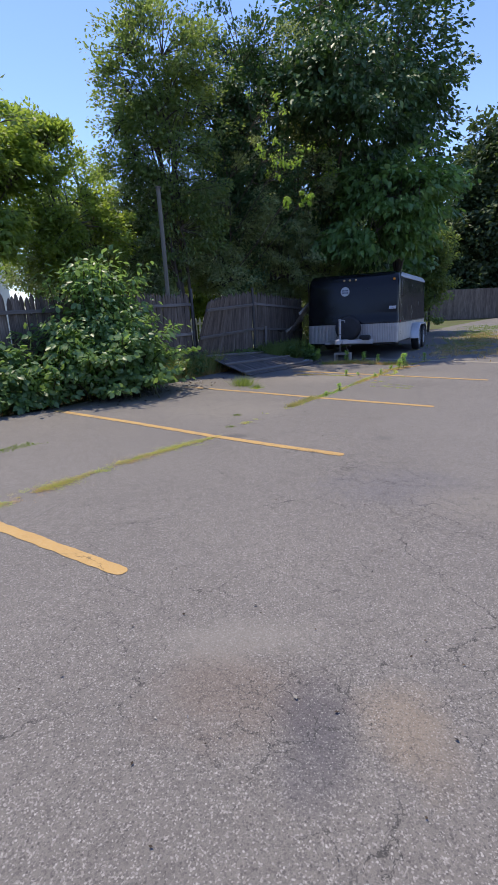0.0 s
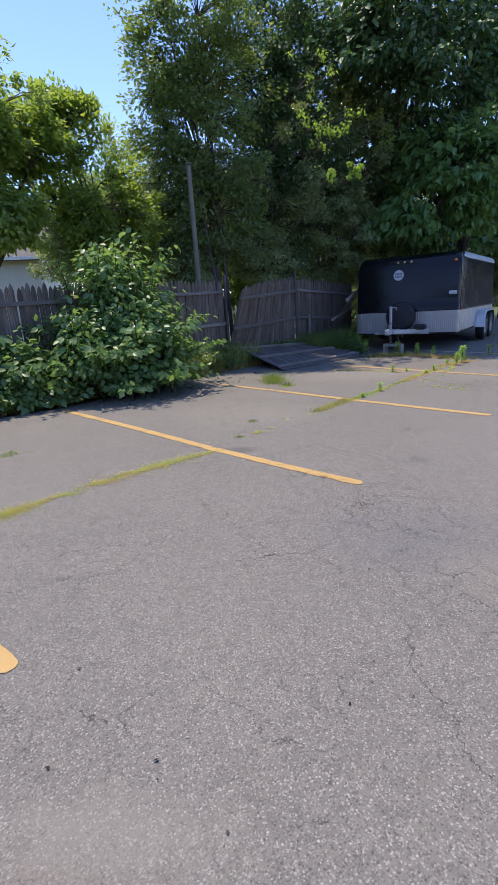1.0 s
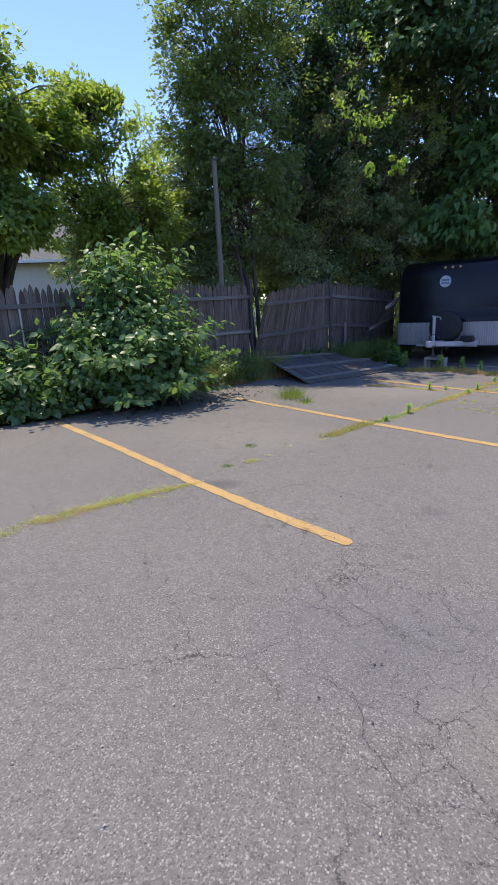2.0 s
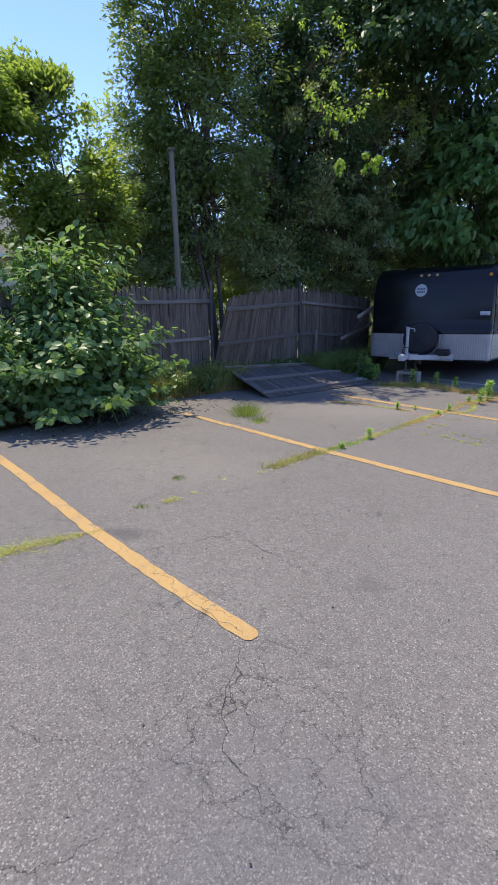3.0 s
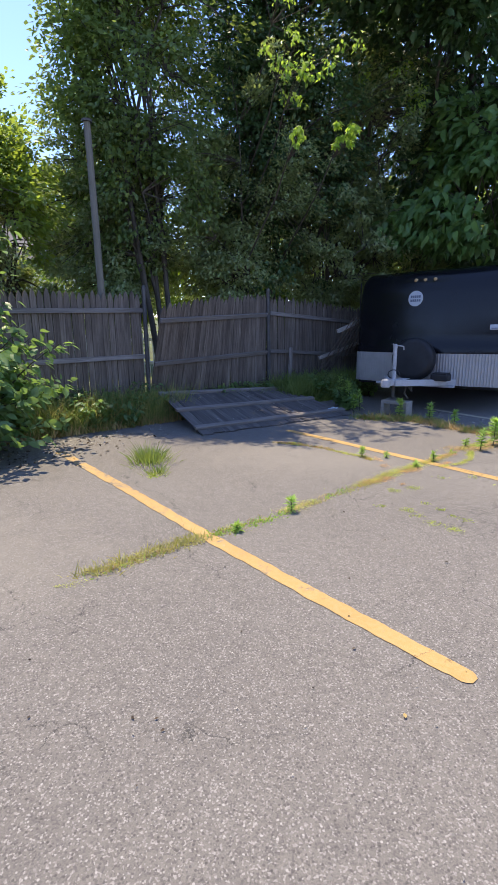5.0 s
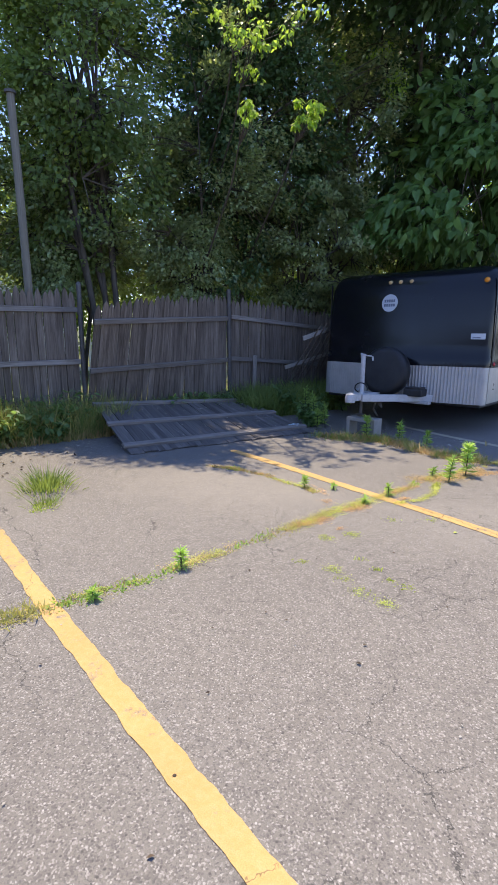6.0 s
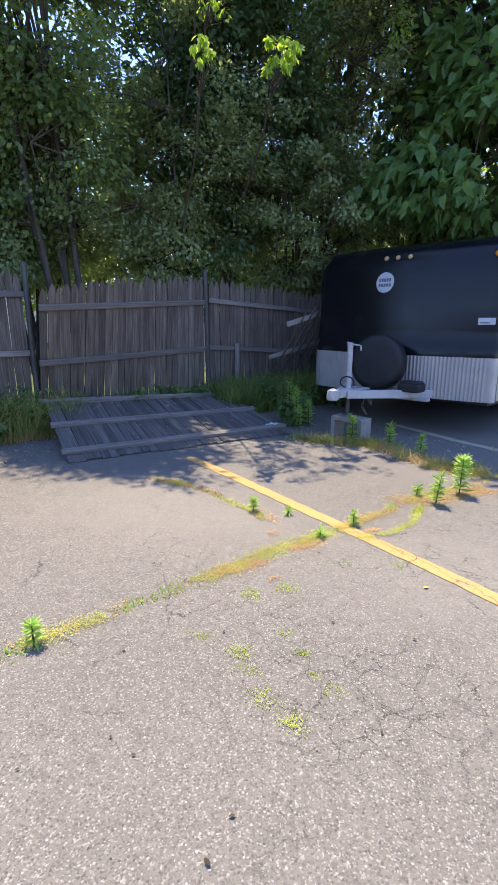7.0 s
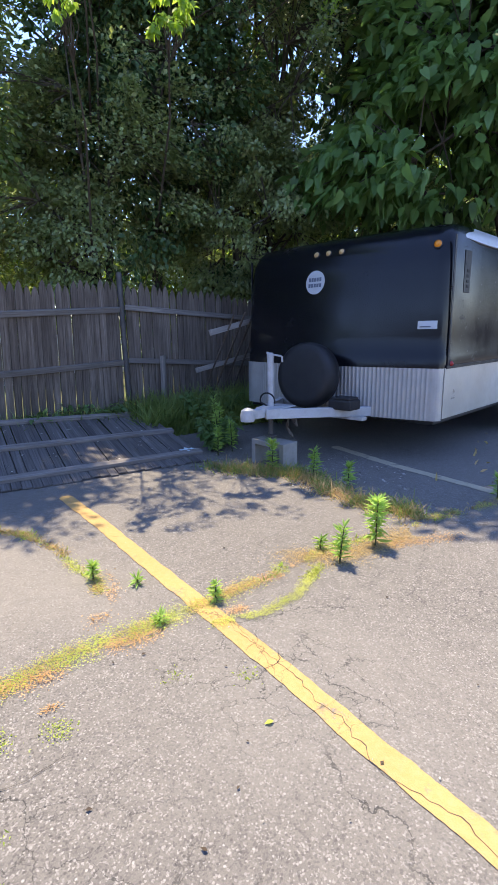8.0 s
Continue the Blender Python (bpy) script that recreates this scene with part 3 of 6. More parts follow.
def fence_panel(bl, br, tl, tr, label, rails=(1.50, 0.86, 0.22), group="stockade fence sections", skip=(), seed=0):
    """A stockade panel in the skewed four-sided plane bl, br, tl, tr (top corners at 1.8 m of the pickets)."""
    rng = random.Random(seed)
    bl, br, tl, tr = (Vector(p) for p in (bl, br, tl, tr))
    thing = empty("stockade_fence", Matrix.Translation(bl))
    tagged(thing, label, "fence", group)
    length = (br - bl).length
    count = int(length / 0.0835)
    for i in range(count):
        if i in skip:
            continue
        t = (i + 0.5) / count
        low, top = bl.lerp(br, t), tl.lerp(tr, t)
        z = (top - low).normalized()
        x = (br - bl).normalized()
        x = (x - z * x.dot(z)).normalized()
        y = z.cross(x)
        ob = new("picket", PICKETS[rng.randrange(5)])
        ob.parent = thing
        jig = Matrix.Translation((0, rng.uniform(-0.003, 0.003), rng.uniform(-0.03, 0.012))) @ pose(0, 0, 0, rng.gauss(0, 0.25), rng.gauss(0, 0.22), rng.gauss(0, 0.8))
        ob.matrix_local = Matrix.Translation(low - bl) @ Matrix((x, y, z)).transposed().to_4x4() @ jig
    face = (br - bl).cross(tl - bl).normalized()
    for h in rails:
        f = h / 1.8
        a, b = bl.lerp(tl, f), br.lerp(tr, f)
        d = (b - a).normalized()
        beam_between("rail", a - bl + face * 0.030 + d * -0.02, b - bl + face * 0.030 + d * 0.02, 0.065, 0.036, RAIL, thing, normal=face)
    return thing


def up_panel(s0, s1, top0, top1, label, seed, lean=0.0, d=0.0, base0=0.0, base1=0.0):
    (x0, y0), (x1, y1) = at_fence(s0, d), at_fence(s1, d)
    fence_panel((x0, y0, base0), (x1, y1, base1), (x0 + OUT.x * lean, y0 + OUT.y * lean, base0 + top0), (x1 + OUT.x * lean, y1 + OUT.y * lean, base1 + top1), label, seed=seed)


up_panel(-12.05, -9.66, 1.83, 1.83, "weathered grey stockade fence panel under leafy trees", 1)
up_panel(-9.62, -7.22, 1.83, 1.83, "weathered grey stockade fence panel partly behind weeds", 2)
up_panel(-7.18, -4.78, 1.83, 1.84, "weathered grey stockade fence panel behind a leafy shrub", 3)
up_panel(-4.74, -2.36, 1.84, 1.85, "weathered grey stockade fence panel beside a round steel post", 4)
fence_panel((-1.58, 12.02, -0.04), (-0.135, 13.735, 0.0), (-1.00, 11.60, 1.70), (-0.135, 13.735, 1.78), "grey stockade fence panel sagging and leaning forward", seed=5)
up_panel(0.05, 2.45, 1.80, 1.80, "brown-grey stockade fence panel sinking towards a broken one", 6, 0.0, 0.0, 0.0, -0.20)
up_panel(4.9, 7.3, 1.75, 1.75, "brown-grey stockade fence panel in deep shade", 8)
up_panel(7.34, 9.74, 1.75, 1.75, "brown-grey stockade fence panel in deep shade", 9)


def fence_post(x, y, height, r, lean, label):
    thing = empty("fence_post", Matrix.Translation((x, y, 0)))
    bm = bmesh.new()
    tube(bm, [(0, 0, -0.1), (lean * 0.5, 0, height * 0.5), (lean, 0, height)], r, 12)
    part("post", bm, STEEL, thing, smooth=True, sharp=40)
    bm = bmesh.new()
    lathe(bm, [(r * 1.12, 0), (r * 1.12, 0.02), (r * 0.8, 0.045), (r * 0.2, 0.055)], Matrix.Translation((lean, 0, height)), 12)
    part("cap", bm, STEEL, thing, smooth=True, sharp=40)
    for h in (0.86, 1.5):
        bm = bmesh.new()
        lathe(bm, [(r * 1.18, -0.02), (r * 1.18, 0.02)], Matrix.Translation((lean * h / height, 0, h)), 12)
        part("band", bm, STEEL, thing)
    return tagged(thing, label, "fence post", "fence posts")


x, y = at_fence(-2.33, 0.05)
fence_post(x, y, 1.84, 0.030, 0.0, "round grey steel fence post beside a gap")
x, y = at_fence(0.0, 0.055)
fence_post(x, y, 1.86, 0.034, -0.03, "round grey steel fence post joining two panels")
for s in (-4.76, -7.2, -9.64):
    x, y = at_fence(s, 0.05)
    fence_post(x, y, 1.84, 0.03, 0.0, "round grey steel fence post among leaves")


def short_post():
    x, y = at_fence(0.47, 0.07)
    thing = empty("fence_post", Matrix.Translation((x, y, 0)))
    tagged(thing, "short grey wooden stake propping a fence rail", "fence post", "fence posts")
    beam_between("stake", (0, 0, -0.05), (0.01, 0, 0.90), 0.06, 0.05, RAIL, thing)


short_post()


def broken_panel():
    """What is left of the panel by the trailer: two loose rails with a few pickets hanging from them."""
    thing = empty("broken_fence", Matrix.Translation((1.7, 15.3, 0)))
    tagged(thing, "broken dark fence panel with two pale rails sticking out", "fence panel")
    o = Vector((1.7, 15.3, 0))
    a0, a1 = Vector((1.12, 13.62, 1.20)) - o, Vector((1.62, 15.7, 1.50)) - o
    b0, b1 = Vector((0.78, 13.94, 0.74)) - o, Vector((1.38, 16.0, 0.95)) - o
    beam_between("rail", a0, a1, 0.065, 0.034, BROKEN, thing, "pale split rail end", normal=(0.9, -0.3, 0.2))
    beam_between("rail", b0, b1, 0.060, 0.034, BROKEN, thing, "pale split rail end", normal=(0.9, -0.3, 0.2))
    rng = random.Random(4)
    for i in range(8):
        t = 0.16 + i * 0.10
        p, q = a0.lerp(a1, t), b0.lerp(b1, t + rng.uniform(-0.03, 0.03))
        z = (p - q).normalized()
        x = ((a1 - a0).normalized())
        x = (x - z * x.dot(z)).normalized()
        yv = z.cross(x)
        ob = new("picket", PICKETS[rng.randrange(5)])
        ob.parent = thing
        ob.matrix_local = Matrix.Translation(q - z * rng.uniform(0.72, 0.80) - yv * 0.03) @ Matrix((x, yv, z)).transposed().to_4x4() @ pose(0, 0, 0, 0, rng.gauss(0, 2.5), 0) @ Matrix.Diagonal((rng.uniform(0.25, 0.5), 0.8, rng.uniform(0.85, 1.0), 1))


broken_panel()


def fallen_panel():
    """A whole panel lying on its back at the edge of the asphalt, its far side propped on the weeds."""
    fl, fr = Vector((-0.17, 10.80, 0.012)), Vector((1.475, 12.645, 0.012))
    bl, br = Vector((-1.16, 11.64, 0.36)), Vector((0.20, 13.66, 0.22))
    thing = empty("fallen_fence", Matrix.Translation(fl))
    tagged(thing, "dark weathered fence panel lying flat on asphalt, three rails up", "fence panel")
    rng = random.Random(9)
    plank = []
    for k in range(4):
        bm = bmesh.new()
        w = 0.0365 + 0.001 * k
        box(bm, -w, -0.008, 0, w, 0.008, 1.0, 0.003)
        plank.append(mesh_of("picket", bm, DECK))
    count = 31
    for i in range(count):
        t = (i + 0.5) / count
        a, b = fl.lerp(fr, t), bl.lerp(br, t)
        z = (b - a)
        length = z.length
        z.normalize()
        x = (fr - fl).normalized()
        x = (x - z * x.dot(z)).normalized()
        yv = z.cross(x)
        ob = new("picket", plank[rng.randrange(4)])
        ob.parent = thing
        ob.matrix_local = Matrix.Translation(a - fl - z * rng.uniform(0.0, 0.035) + Vector((0, 0, rng.uniform(0, 0.006)))) @ Matrix((x, yv, z)).transposed().to_4x4() @ pose(0, 0, 0, 0, rng.gauss(0, 0.3), rng.gauss(0, 2)) @ Matrix.Diagonal((1, 1, length + rng.uniform(0.03, 0.12), 1))
    up = (fr - fl).cross(bl - fl).normalized()
    for f in (0.105, 0.53, 0.97):
        a, b = fl.lerp(bl, f) - fl, fr.lerp(br, f) - fl
        d = (b - a).normalized()
        beam_between("rail", a + up * 0.03 - d * 0.03, b + up * 0.03 + d * 0.02, 0.075, 0.036, RAIL, thing, "paler grey rail", normal=up)


fallen_panel()


def wooden_pole():
    thing = empty("wooden_pole", Matrix.Translation((-1.93, 11.52, 0)))
    tagged(thing, "plain grey wooden pole standing behind the fence", "pole")
    bm = bmesh.new()
    tube(bm, [(0.03, 0, -0.1), (0.01, 0, 1.3), (0, 0, 2.6), (-0.02, 0, 3.92)], [0.053, 0.050, 0.047, 0.044], 14)
    part("shaft", bm, POLE, thing, smooth=True, sharp=50)
    bm = bmesh.new()
    lathe(bm, [(0.066, 0), (0.066, 0.03), (0.02, 0.045)], Matrix.Translation((-0.02, 0, 3.92)), 14)
    part("cap", bm, STEEL, thing)


wooden_pole()


# ---- trailer ----
HALF, LONG = 1.203, 4.5
TRAILER = Matrix.Translation((2.472, 13.553, 0.012)) @ Matrix.Rotation(radians(-24.5), 4, 'Z')
trailer = empty("cargo_trailer", TRAILER @ pose(0, 0, 0, -1.1, -1.1, 0))
tagged(trailer, "black enclosed cargo trailer with aluminium lower panels on asphalt", "trailer")


def nose(x, bow=0.13):
    """How far the front stands forward of its corners at x."""
    return -bow * (1 - (x / HALF) ** 2)


def plan(inset=0.0, back=0.0, radius=0.13, bow=0.13, steps=24):
    """The body's outline from the rear left, round the front, to the rear right."""
    w = HALF - inset
    pts = [(-w, LONG - inset)] + [(-w, radius + back + (LONG - 0.5 - radius) * k / 6) for k in range(5, 0, -1)]
    for k in range(7):
        a = math.pi + k / 6 * math.pi / 2
        pts.append((-w + radius + radius * math.cos(a), back + radius + radius * math.sin(a)))
    for k in range(1, steps):
        x = (-w + radius) + (2 * (w - radius)) * k / steps
        u = x / (w - radius)
        pts.append((x, back - bow * (1 - u * u)))
    for k in range(7):
        a = 1.5 * math.pi + k / 6 * math.pi / 2
        pts.append((w - radius + radius * math.cos(a), back + radius + radius * math.sin(a)))
    return pts + [(w, radius + back + (LONG - 0.5 - radius) * k / 6) for k in range(1, 6)] + [(w, LONG - inset)]


def loft(bm, levels, close_top=True, close_low=True):
    rings = [[bm.verts.new((x, y, z)) for x, y in outline] for z, outline in levels]
    n = len(rings[0])
    for r0, r1 in zip(rings, rings[1:]):
        for k in range(n):
            bm.faces.new((r0[k], r0[(k + 1) % n], r1[(k + 1) % n], r1[k]))
    if close_top:
        bm.faces.new(rings[-1])
    if close_low:
        bm.faces.new(rings[0][::-1])
    return bm


bm = bmesh.new()
LEVELS = [(0.86, 0.0, 0.0), (0.965, 0.0, 0.0), (0.985, 0.004, 0.012), (1.15, 0.004, 0.016), (1.45, 0.006, 0.035), (1.75, 0.008, 0.065), (1.92, 0.010, 0.10), (2.02, 0.03, 0.15), (2.09, 0.055, 0.22), (2.125, 0.09, 0.31), (2.14, 0.15, 0.45)]
loft(bm, [(z, plan(i, b, 0.13, 0.13 - 0.05 * (z - 0.86))) for z, i, b in LEVELS])
body = part("body", bm, BLACK, trailer, "glossy black upper shell with rounded nose", True, 38)

bm = bmesh.new()
box(bm, -HALF + 0.06, 0.06, 0.34, HALF - 0.06, LONG - 0.1, 0.44, 0.01)
part("chassis", bm, BLACK_TRIM, trailer)


def ribbed_front():
    """Corrugated aluminium across the front, following its bow."""
    bm = bmesh.new()
    outline = [p for p in plan(0.0, 0.004, 0.09, 0.13, 60) if p[1] < 0.02 + 0.09]
    dense = []
    for (x0, y0), (x1, y1) in zip(outline, outline[1:]):
        m = max(1, int(math.hypot(x1 - x0, y1 - y0) / 0.0055))
        dense += [(x0 + (x1 - x0) * k / m, y0 + (y1 - y0) * k / m) for k in range(m)]
    run, last, ribs = 0.0, dense[0], []
    for x, y in dense:
        run += math.hypot(x - last[0], y - last[1])
        last = (x, y)
        edge = min(1.0, (HALF - 0.07 - abs(x)) / 0.04)
        wave = max(0.0, math.sin(run / 0.042 * math.tau)) * 0.008 * max(0.0, edge)
        ribs.append((x, y - wave))
    low = [bm.verts.new((x, y, 0.385)) for x, y in ribs]
    top = [bm.verts.new((x, y, 0.862)) for x, y in ribs]
    inner_low = [bm.verts.new((x * 0.985, y + 0.03, 0.385)) for x, y in ribs]
    for k in range(len(ribs) - 1):
        bm.faces.new((low[k], low[k + 1], top[k + 1], top[k]))
        bm.faces.new((inner_low[k], inner_low[k + 1], low[k + 1], low[k]))
    return part("front_panel", bm, ALU, trailer, "ribbed aluminium lower front panel", True, 60)


ribbed_front()
WHEELS = (2.35, 3.20)
for side in (-1, 1):
    bm = bmesh.new()
    prof = [(0.10, 0.40), (WHEELS[0] - 0.42, 0.40), (WHEELS[0] - 0.38, 0.62), (WHEELS[0] - 0.2, 0.78), (WHEELS[1] + 0.2, 0.78), (WHEELS[1] + 0.38, 0.62), (WHEELS[1] + 0.42, 0.40), (LONG - 0.02, 0.40), (LONG - 0.02, 0.862), (0.10, 0.862)]
    a = [bm.verts.new((side * (HALF + 0.004), y, z)) for y, z in prof]
    b = [bm.verts.new((side * (HALF - 0.03), y, z)) for y, z in prof]
    bm.faces.new(a)
    bm.faces.new(b[::-1])
    for i in range(len(prof)):
        j = (i + 1) % len(prof)
        bm.faces.new((a[j], a[i], b[i], b[j]))
    bmesh.ops.recalc_face_normals(bm, faces=bm.faces)
    part("side_panel", bm, ALU_SIDE, trailer, "smooth bright aluminium lower side panel")
    # cove along the roof edge
    bm = bmesh.new()
    strip = [(HALF - 0.020, 1.985), (HALF - 0.004, 1.99), (HALF - 0.014, 2.045), (HALF - 0.046, 2.10), (HALF - 0.10, 2.136), (HALF - 0.10, 2.118)]
    ends = (0.36, LONG)
    rings = [[bm.verts.new((side * (x - (0.03 if y < 0.5 else 0)), y, z if y > 0.5 else 2.02 + (z - 2.0) * 0.45)) for x, z in strip] for y in (ends[0], 0.8, 1.8, 2.8, ends[1])]
    for r0, r1 in zip(rings, rings[1:]):
        for k in range(len(strip)):
            bm.faces.new((r0[k], r0[(k + 1) % len(strip)], r1[(k + 1) % len(strip)], r1[k]))
    bm.faces.new(rings[0])
    bm.faces.new(rings[-1][::-1])
    bmesh.ops.recalc_face_normals(bm, faces=bm.faces)
    part("roof_trim", bm, ALU_TRIM, trailer, "bright metal roof edge trim", True, 35)
    # upright trim where nose and side meet, and the rub rail between black and bare metal
    bm = bmesh.new()
    box(bm, side * (HALF + 0.006) - 0.004, 0.135, 0.87, side * (HALF + 0.006) + 0.004, 0.165, 2.0, 0.002)
    part("corner_trim", bm, BLACK_TRIM, trailer)
    bm = bmesh.new()
    box(bm, side * (HALF + 0.007) - 0.006, 0.12, 0.855, side * (HALF + 0.007) + 0.006, LONG, 0.885, 0.003)
    part("rub_rail", bm, BLACK_TRIM, trailer)
    # fender over both wheels
    bm = bmesh.new()
    arch = []
    for k in range(9):
        a = math.pi - k / 8 * math.pi / 2
        arch.append((WHEELS[0] + 0.40 * math.cos(a), 0.36 + 0.42 * math.sin(a)))
    for k in range(9):
        a = math.pi / 2 - k / 8 * math.pi / 2
        arch.append((WHEELS[1] + 0.40 * math.cos(a), 0.36 + 0.42 * math.sin(a)))
    mid = (WHEELS[0] + WHEELS[1]) / 2
    rows = []
    for dx, shrink in ((-0.02, 1.0), (0.20, 1.0), (0.225, 0.97), (0.225, 0.90)):
        rows.append([bm.verts.new((side * (HALF + dx), mid + (y - mid) * (0.4 + 0.6 * shrink if shrink < 1 else 1), 0.36 + (z - 0.36) * shrink)) for y, z in arch])
    for r0, r1 in zip(rows, rows[1:]):
        for k in range(len(arch) - 1):
            bm.faces.new((r0[k], r0[k + 1], r1[k + 1], r1[k]))
    bmesh.ops.recalc_face_normals(bm, faces=bm.faces)
    part("fender", bm, ALU_TRIM, trailer, "rounded bright metal fender over two wheels", True, 40)
    for y in WHEELS:
        turn = Matrix.Translation((side * (HALF + 0.10), y, 0.375 - 0.02 * side)) @ Matrix.Rotation(radians(90 * side), 4, 'Y')
        hub = empty("wheel", Matrix())
        hub.parent = trailer
        bm = bmesh.new()
        lathe(bm, [(0.185, -0.09), (0.30, -0.10), (0.328, -0.075), (0.333, 0.0), (0.328, 0.075), (0.30, 0.10), (0.185, 0.09), (0.185, -0.09)], turn, 32)
        part("tyre", bm, RUBBER, hub, smooth=True, sharp=50)
        bm = bmesh.new()
        lathe(bm, [(0.188, -0.07), (0.188, 0.088), (0.172, 0.09), (0.160, 0.05), (0.075, 0.035), (0.06, 0.075), (0.02, 0.085)], turn, 24)
        part("rim", bm, WHITE_STEEL, hub, "pale steel rim", True, 40)

# rivets along the black side
for side in (-1, 1):
    bm = bmesh.new()
    for y in (0.42, 0.82, 1.22, 1.62, 2.02, 2.42, 2.82, 3.22, 3.62, 4.02):
        for z in (0.98, 1.14, 1.30, 1.46, 1.62, 1.78, 1.93):
            lathe(bm, [(0.007, 0), (0.006, 0.003), (0.002, 0.005)], Matrix.Translation((side * (HALF - 0.003), y, z)) @ Matrix.Rotation(radians(90 * side), 4, 'Y'), 6)
    part("rivets", bm, BLACK_TRIM, trailer)

# slotted vent high on the sunny side
vent = empty("side_vent", Matrix())
vent.parent = trailer
bm = bmesh.new()
box(bm, HALF - 0.02, 0.40, 1.53, HALF - 0.002, 0.54, 1.90, 0.004)
part("frame", bm, BLACK_TRIM, vent)
for k in range(4):
    bm = bmesh.new()
    box(bm, HALF - 0.006, 0.445, 1.575 + k * 0.045, HALF + 0.003, 0.495, 1.60 + k * 0.045, 0.002)
    part("slat", bm, RUBBER, vent)


def on_nose(x, z, lift=0.0):
    """A pose on the front shell, its z pointing out of the paint."""
    setback = np.interp(z, [l[0] for l in LEVELS], [l[2] for l in LEVELS])
    slope = (np.interp(z + 0.03, [l[0] for l in LEVELS], [l[2] for l in LEVELS]) - np.interp(z - 0.03, [l[0] for l in LEVELS], [l[2] for l in LEVELS])) / 0.06
    bow = 0.13 - 0.05 * (z - 0.86)
    w = HALF - 0.13
    y = setback - bow * (1 - (x / w) ** 2)
    n = Vector((2 * bow * x / w ** 2, -1, slope)).normalized()
    right = UP.cross(n).normalized()
    up = n.cross(right)
    return Matrix.Translation(Vector((x, y, z)) + n * lift) @ Matrix((right, up, n)).transposed().to_4x4()


def marker_lamp(x, z, material, label, size=0.034):
    lamp = empty("marker_lamp", Matrix())
    lamp.parent = trailer
    tagged(lamp, label)
    m = on_nose(x, z) if isinstance(x, float) else x
    bm = bmesh.new()
    lathe(bm, [(size * 1.15, -0.004), (size * 1.15, 0.006), (size * 0.95, 0.009)], m, 18)
    part("bezel", bm, BLACK_TRIM, lamp)
    bm = bmesh.new()
    lathe(bm, [(size * 0.95, 0.006), (size * 0.9, 0.016), (size * 0.55, 0.027), (size * 0.1, 0.031)], m, 18)
    part("lens", bm, material, lamp, smooth=True, sharp=50)


for x in (-0.19, -0.04, 0.115):
    marker_lamp(x, 1.965, AMBER_DULL, "round dull amber clearance lamp", 0.030)
marker_lamp(1.07, 1.93, AMBER, "round amber corner lamp", 0.036)
marker_lamp(Matrix.Translation((HALF + 0.004, 0.20, 0.90)) @ Matrix.Rotation(radians(90), 4, 'Y'), 0, RED_LENS, "small red side marker lamp", 0.026)

# round pale badge with dark bars, and a small white plate
badge = empty("round_badge", Matrix())
badge.parent = trailer
tagged(badge, "round white badge with dark bars")
m = on_nose(-0.15, 1.69, 0.001)
bm = bmesh.new()
lathe(bm, [(0.118, -0.012), (0.118, 0.004), (0.115, 0.005)], m, 36)
part("disc", bm, DECAL, badge)
for z, w, h in ((0.028, 0.165, 0.038), (-0.030, 0.170, 0.036)):
    steps = 5
    for k in range(steps):
        bm = bmesh.new()
        x0 = -w / 2 + k * w / steps
        box(bm, x0 + 0.003, z - h / 2, 0.004, x0 + w / steps - 0.004, z + h / 2, 0.0065, 0.0, m)
        part("bar", bm, DECAL_BLUE, badge)
plate = empty("small_plate", Matrix())
plate.parent = trailer
tagged(plate, "small white rectangular plate with a grey bar")
m = on_nose(1.055, 1.245, 0.0)
bm = bmesh.new()
box(bm, -0.085, -0.036, -0.006, 0.085, 0.036, 0.006, 0.003, m)
part("plate", bm, DECAL, plate)
bm = bmesh.new()
box(bm, -0.065, -0.022, 0.006, 0.03, -0.010, 0.0075, 0.0, m)
part("bar", bm, DECAL_BLUE, plate)

# tongue, coupler, jack, spare wheel
for side in (-1, 1):
    bm = bmesh.new()
    a, b = Vector((side * 0.66, 0.10, 0.43)), Vector((side * 0.045, -1.02, 0.47))
    d = (b - a).normalized()
    x = d.cross(UP).normalized()
    box(bm, -0.03, -0.045, 0, 0.03, 0.045, (b - a).length, 0.008, Matrix.Translation(a) @ Matrix((x, UP - d * d.z, d)).transposed().to_4x4())
    part("tongue_beam", bm, WHITE_STEEL, trailer, "chalky white steel tongue beam")
bm = bmesh.new()
box(bm, -0.11, -0.98, 0.505, 0.11, -0.66, 0.517, 0.004)
part("jack_plate", bm, WHITE_STEEL, trailer)
bm = bmesh.new()
box(bm, -0.05, -1.22, 0.435, 0.05, -0.96, 0.52, 0.022)
lathe(bm, [(0.062, -0.05), (0.066, 0.0), (0.055, 0.05), (0.02, 0.07)], Matrix.Translation((0, -1.21, 0.475)), 18)
part("coupler", bm, WHITE_STEEL, trailer, "white ball coupler", True, 40)
jack = empty("tongue_jack", Matrix.Translation((-0.06, 0, 0)))
jack.parent = trailer
bm = bmesh.new()
tube(bm, [(0, -0.83, 0.50), (0, -0.83, 0.97)], 0.030, 14)
part("outer_tube", bm, WHITE_STEEL, jack, smooth=True, sharp=40)
bm = bmesh.new()
tube(bm, [(0, -0.83, 0.24), (0, -0.83, 0.505)], 0.023, 14)
lathe(bm, [(0.06, 0.0), (0.06, 0.012), (0.03, 0.02)], Matrix.Translation((0, -0.83, 0.225)), 16)
part("foot", bm, STEEL, jack, smooth=True, sharp=40)
bm = bmesh.new()
lathe(bm, [(0.034, 0.0), (0.034, 0.035), (0.02, 0.05)], Matrix.Translation((0, -0.83, 0.965)), 14)
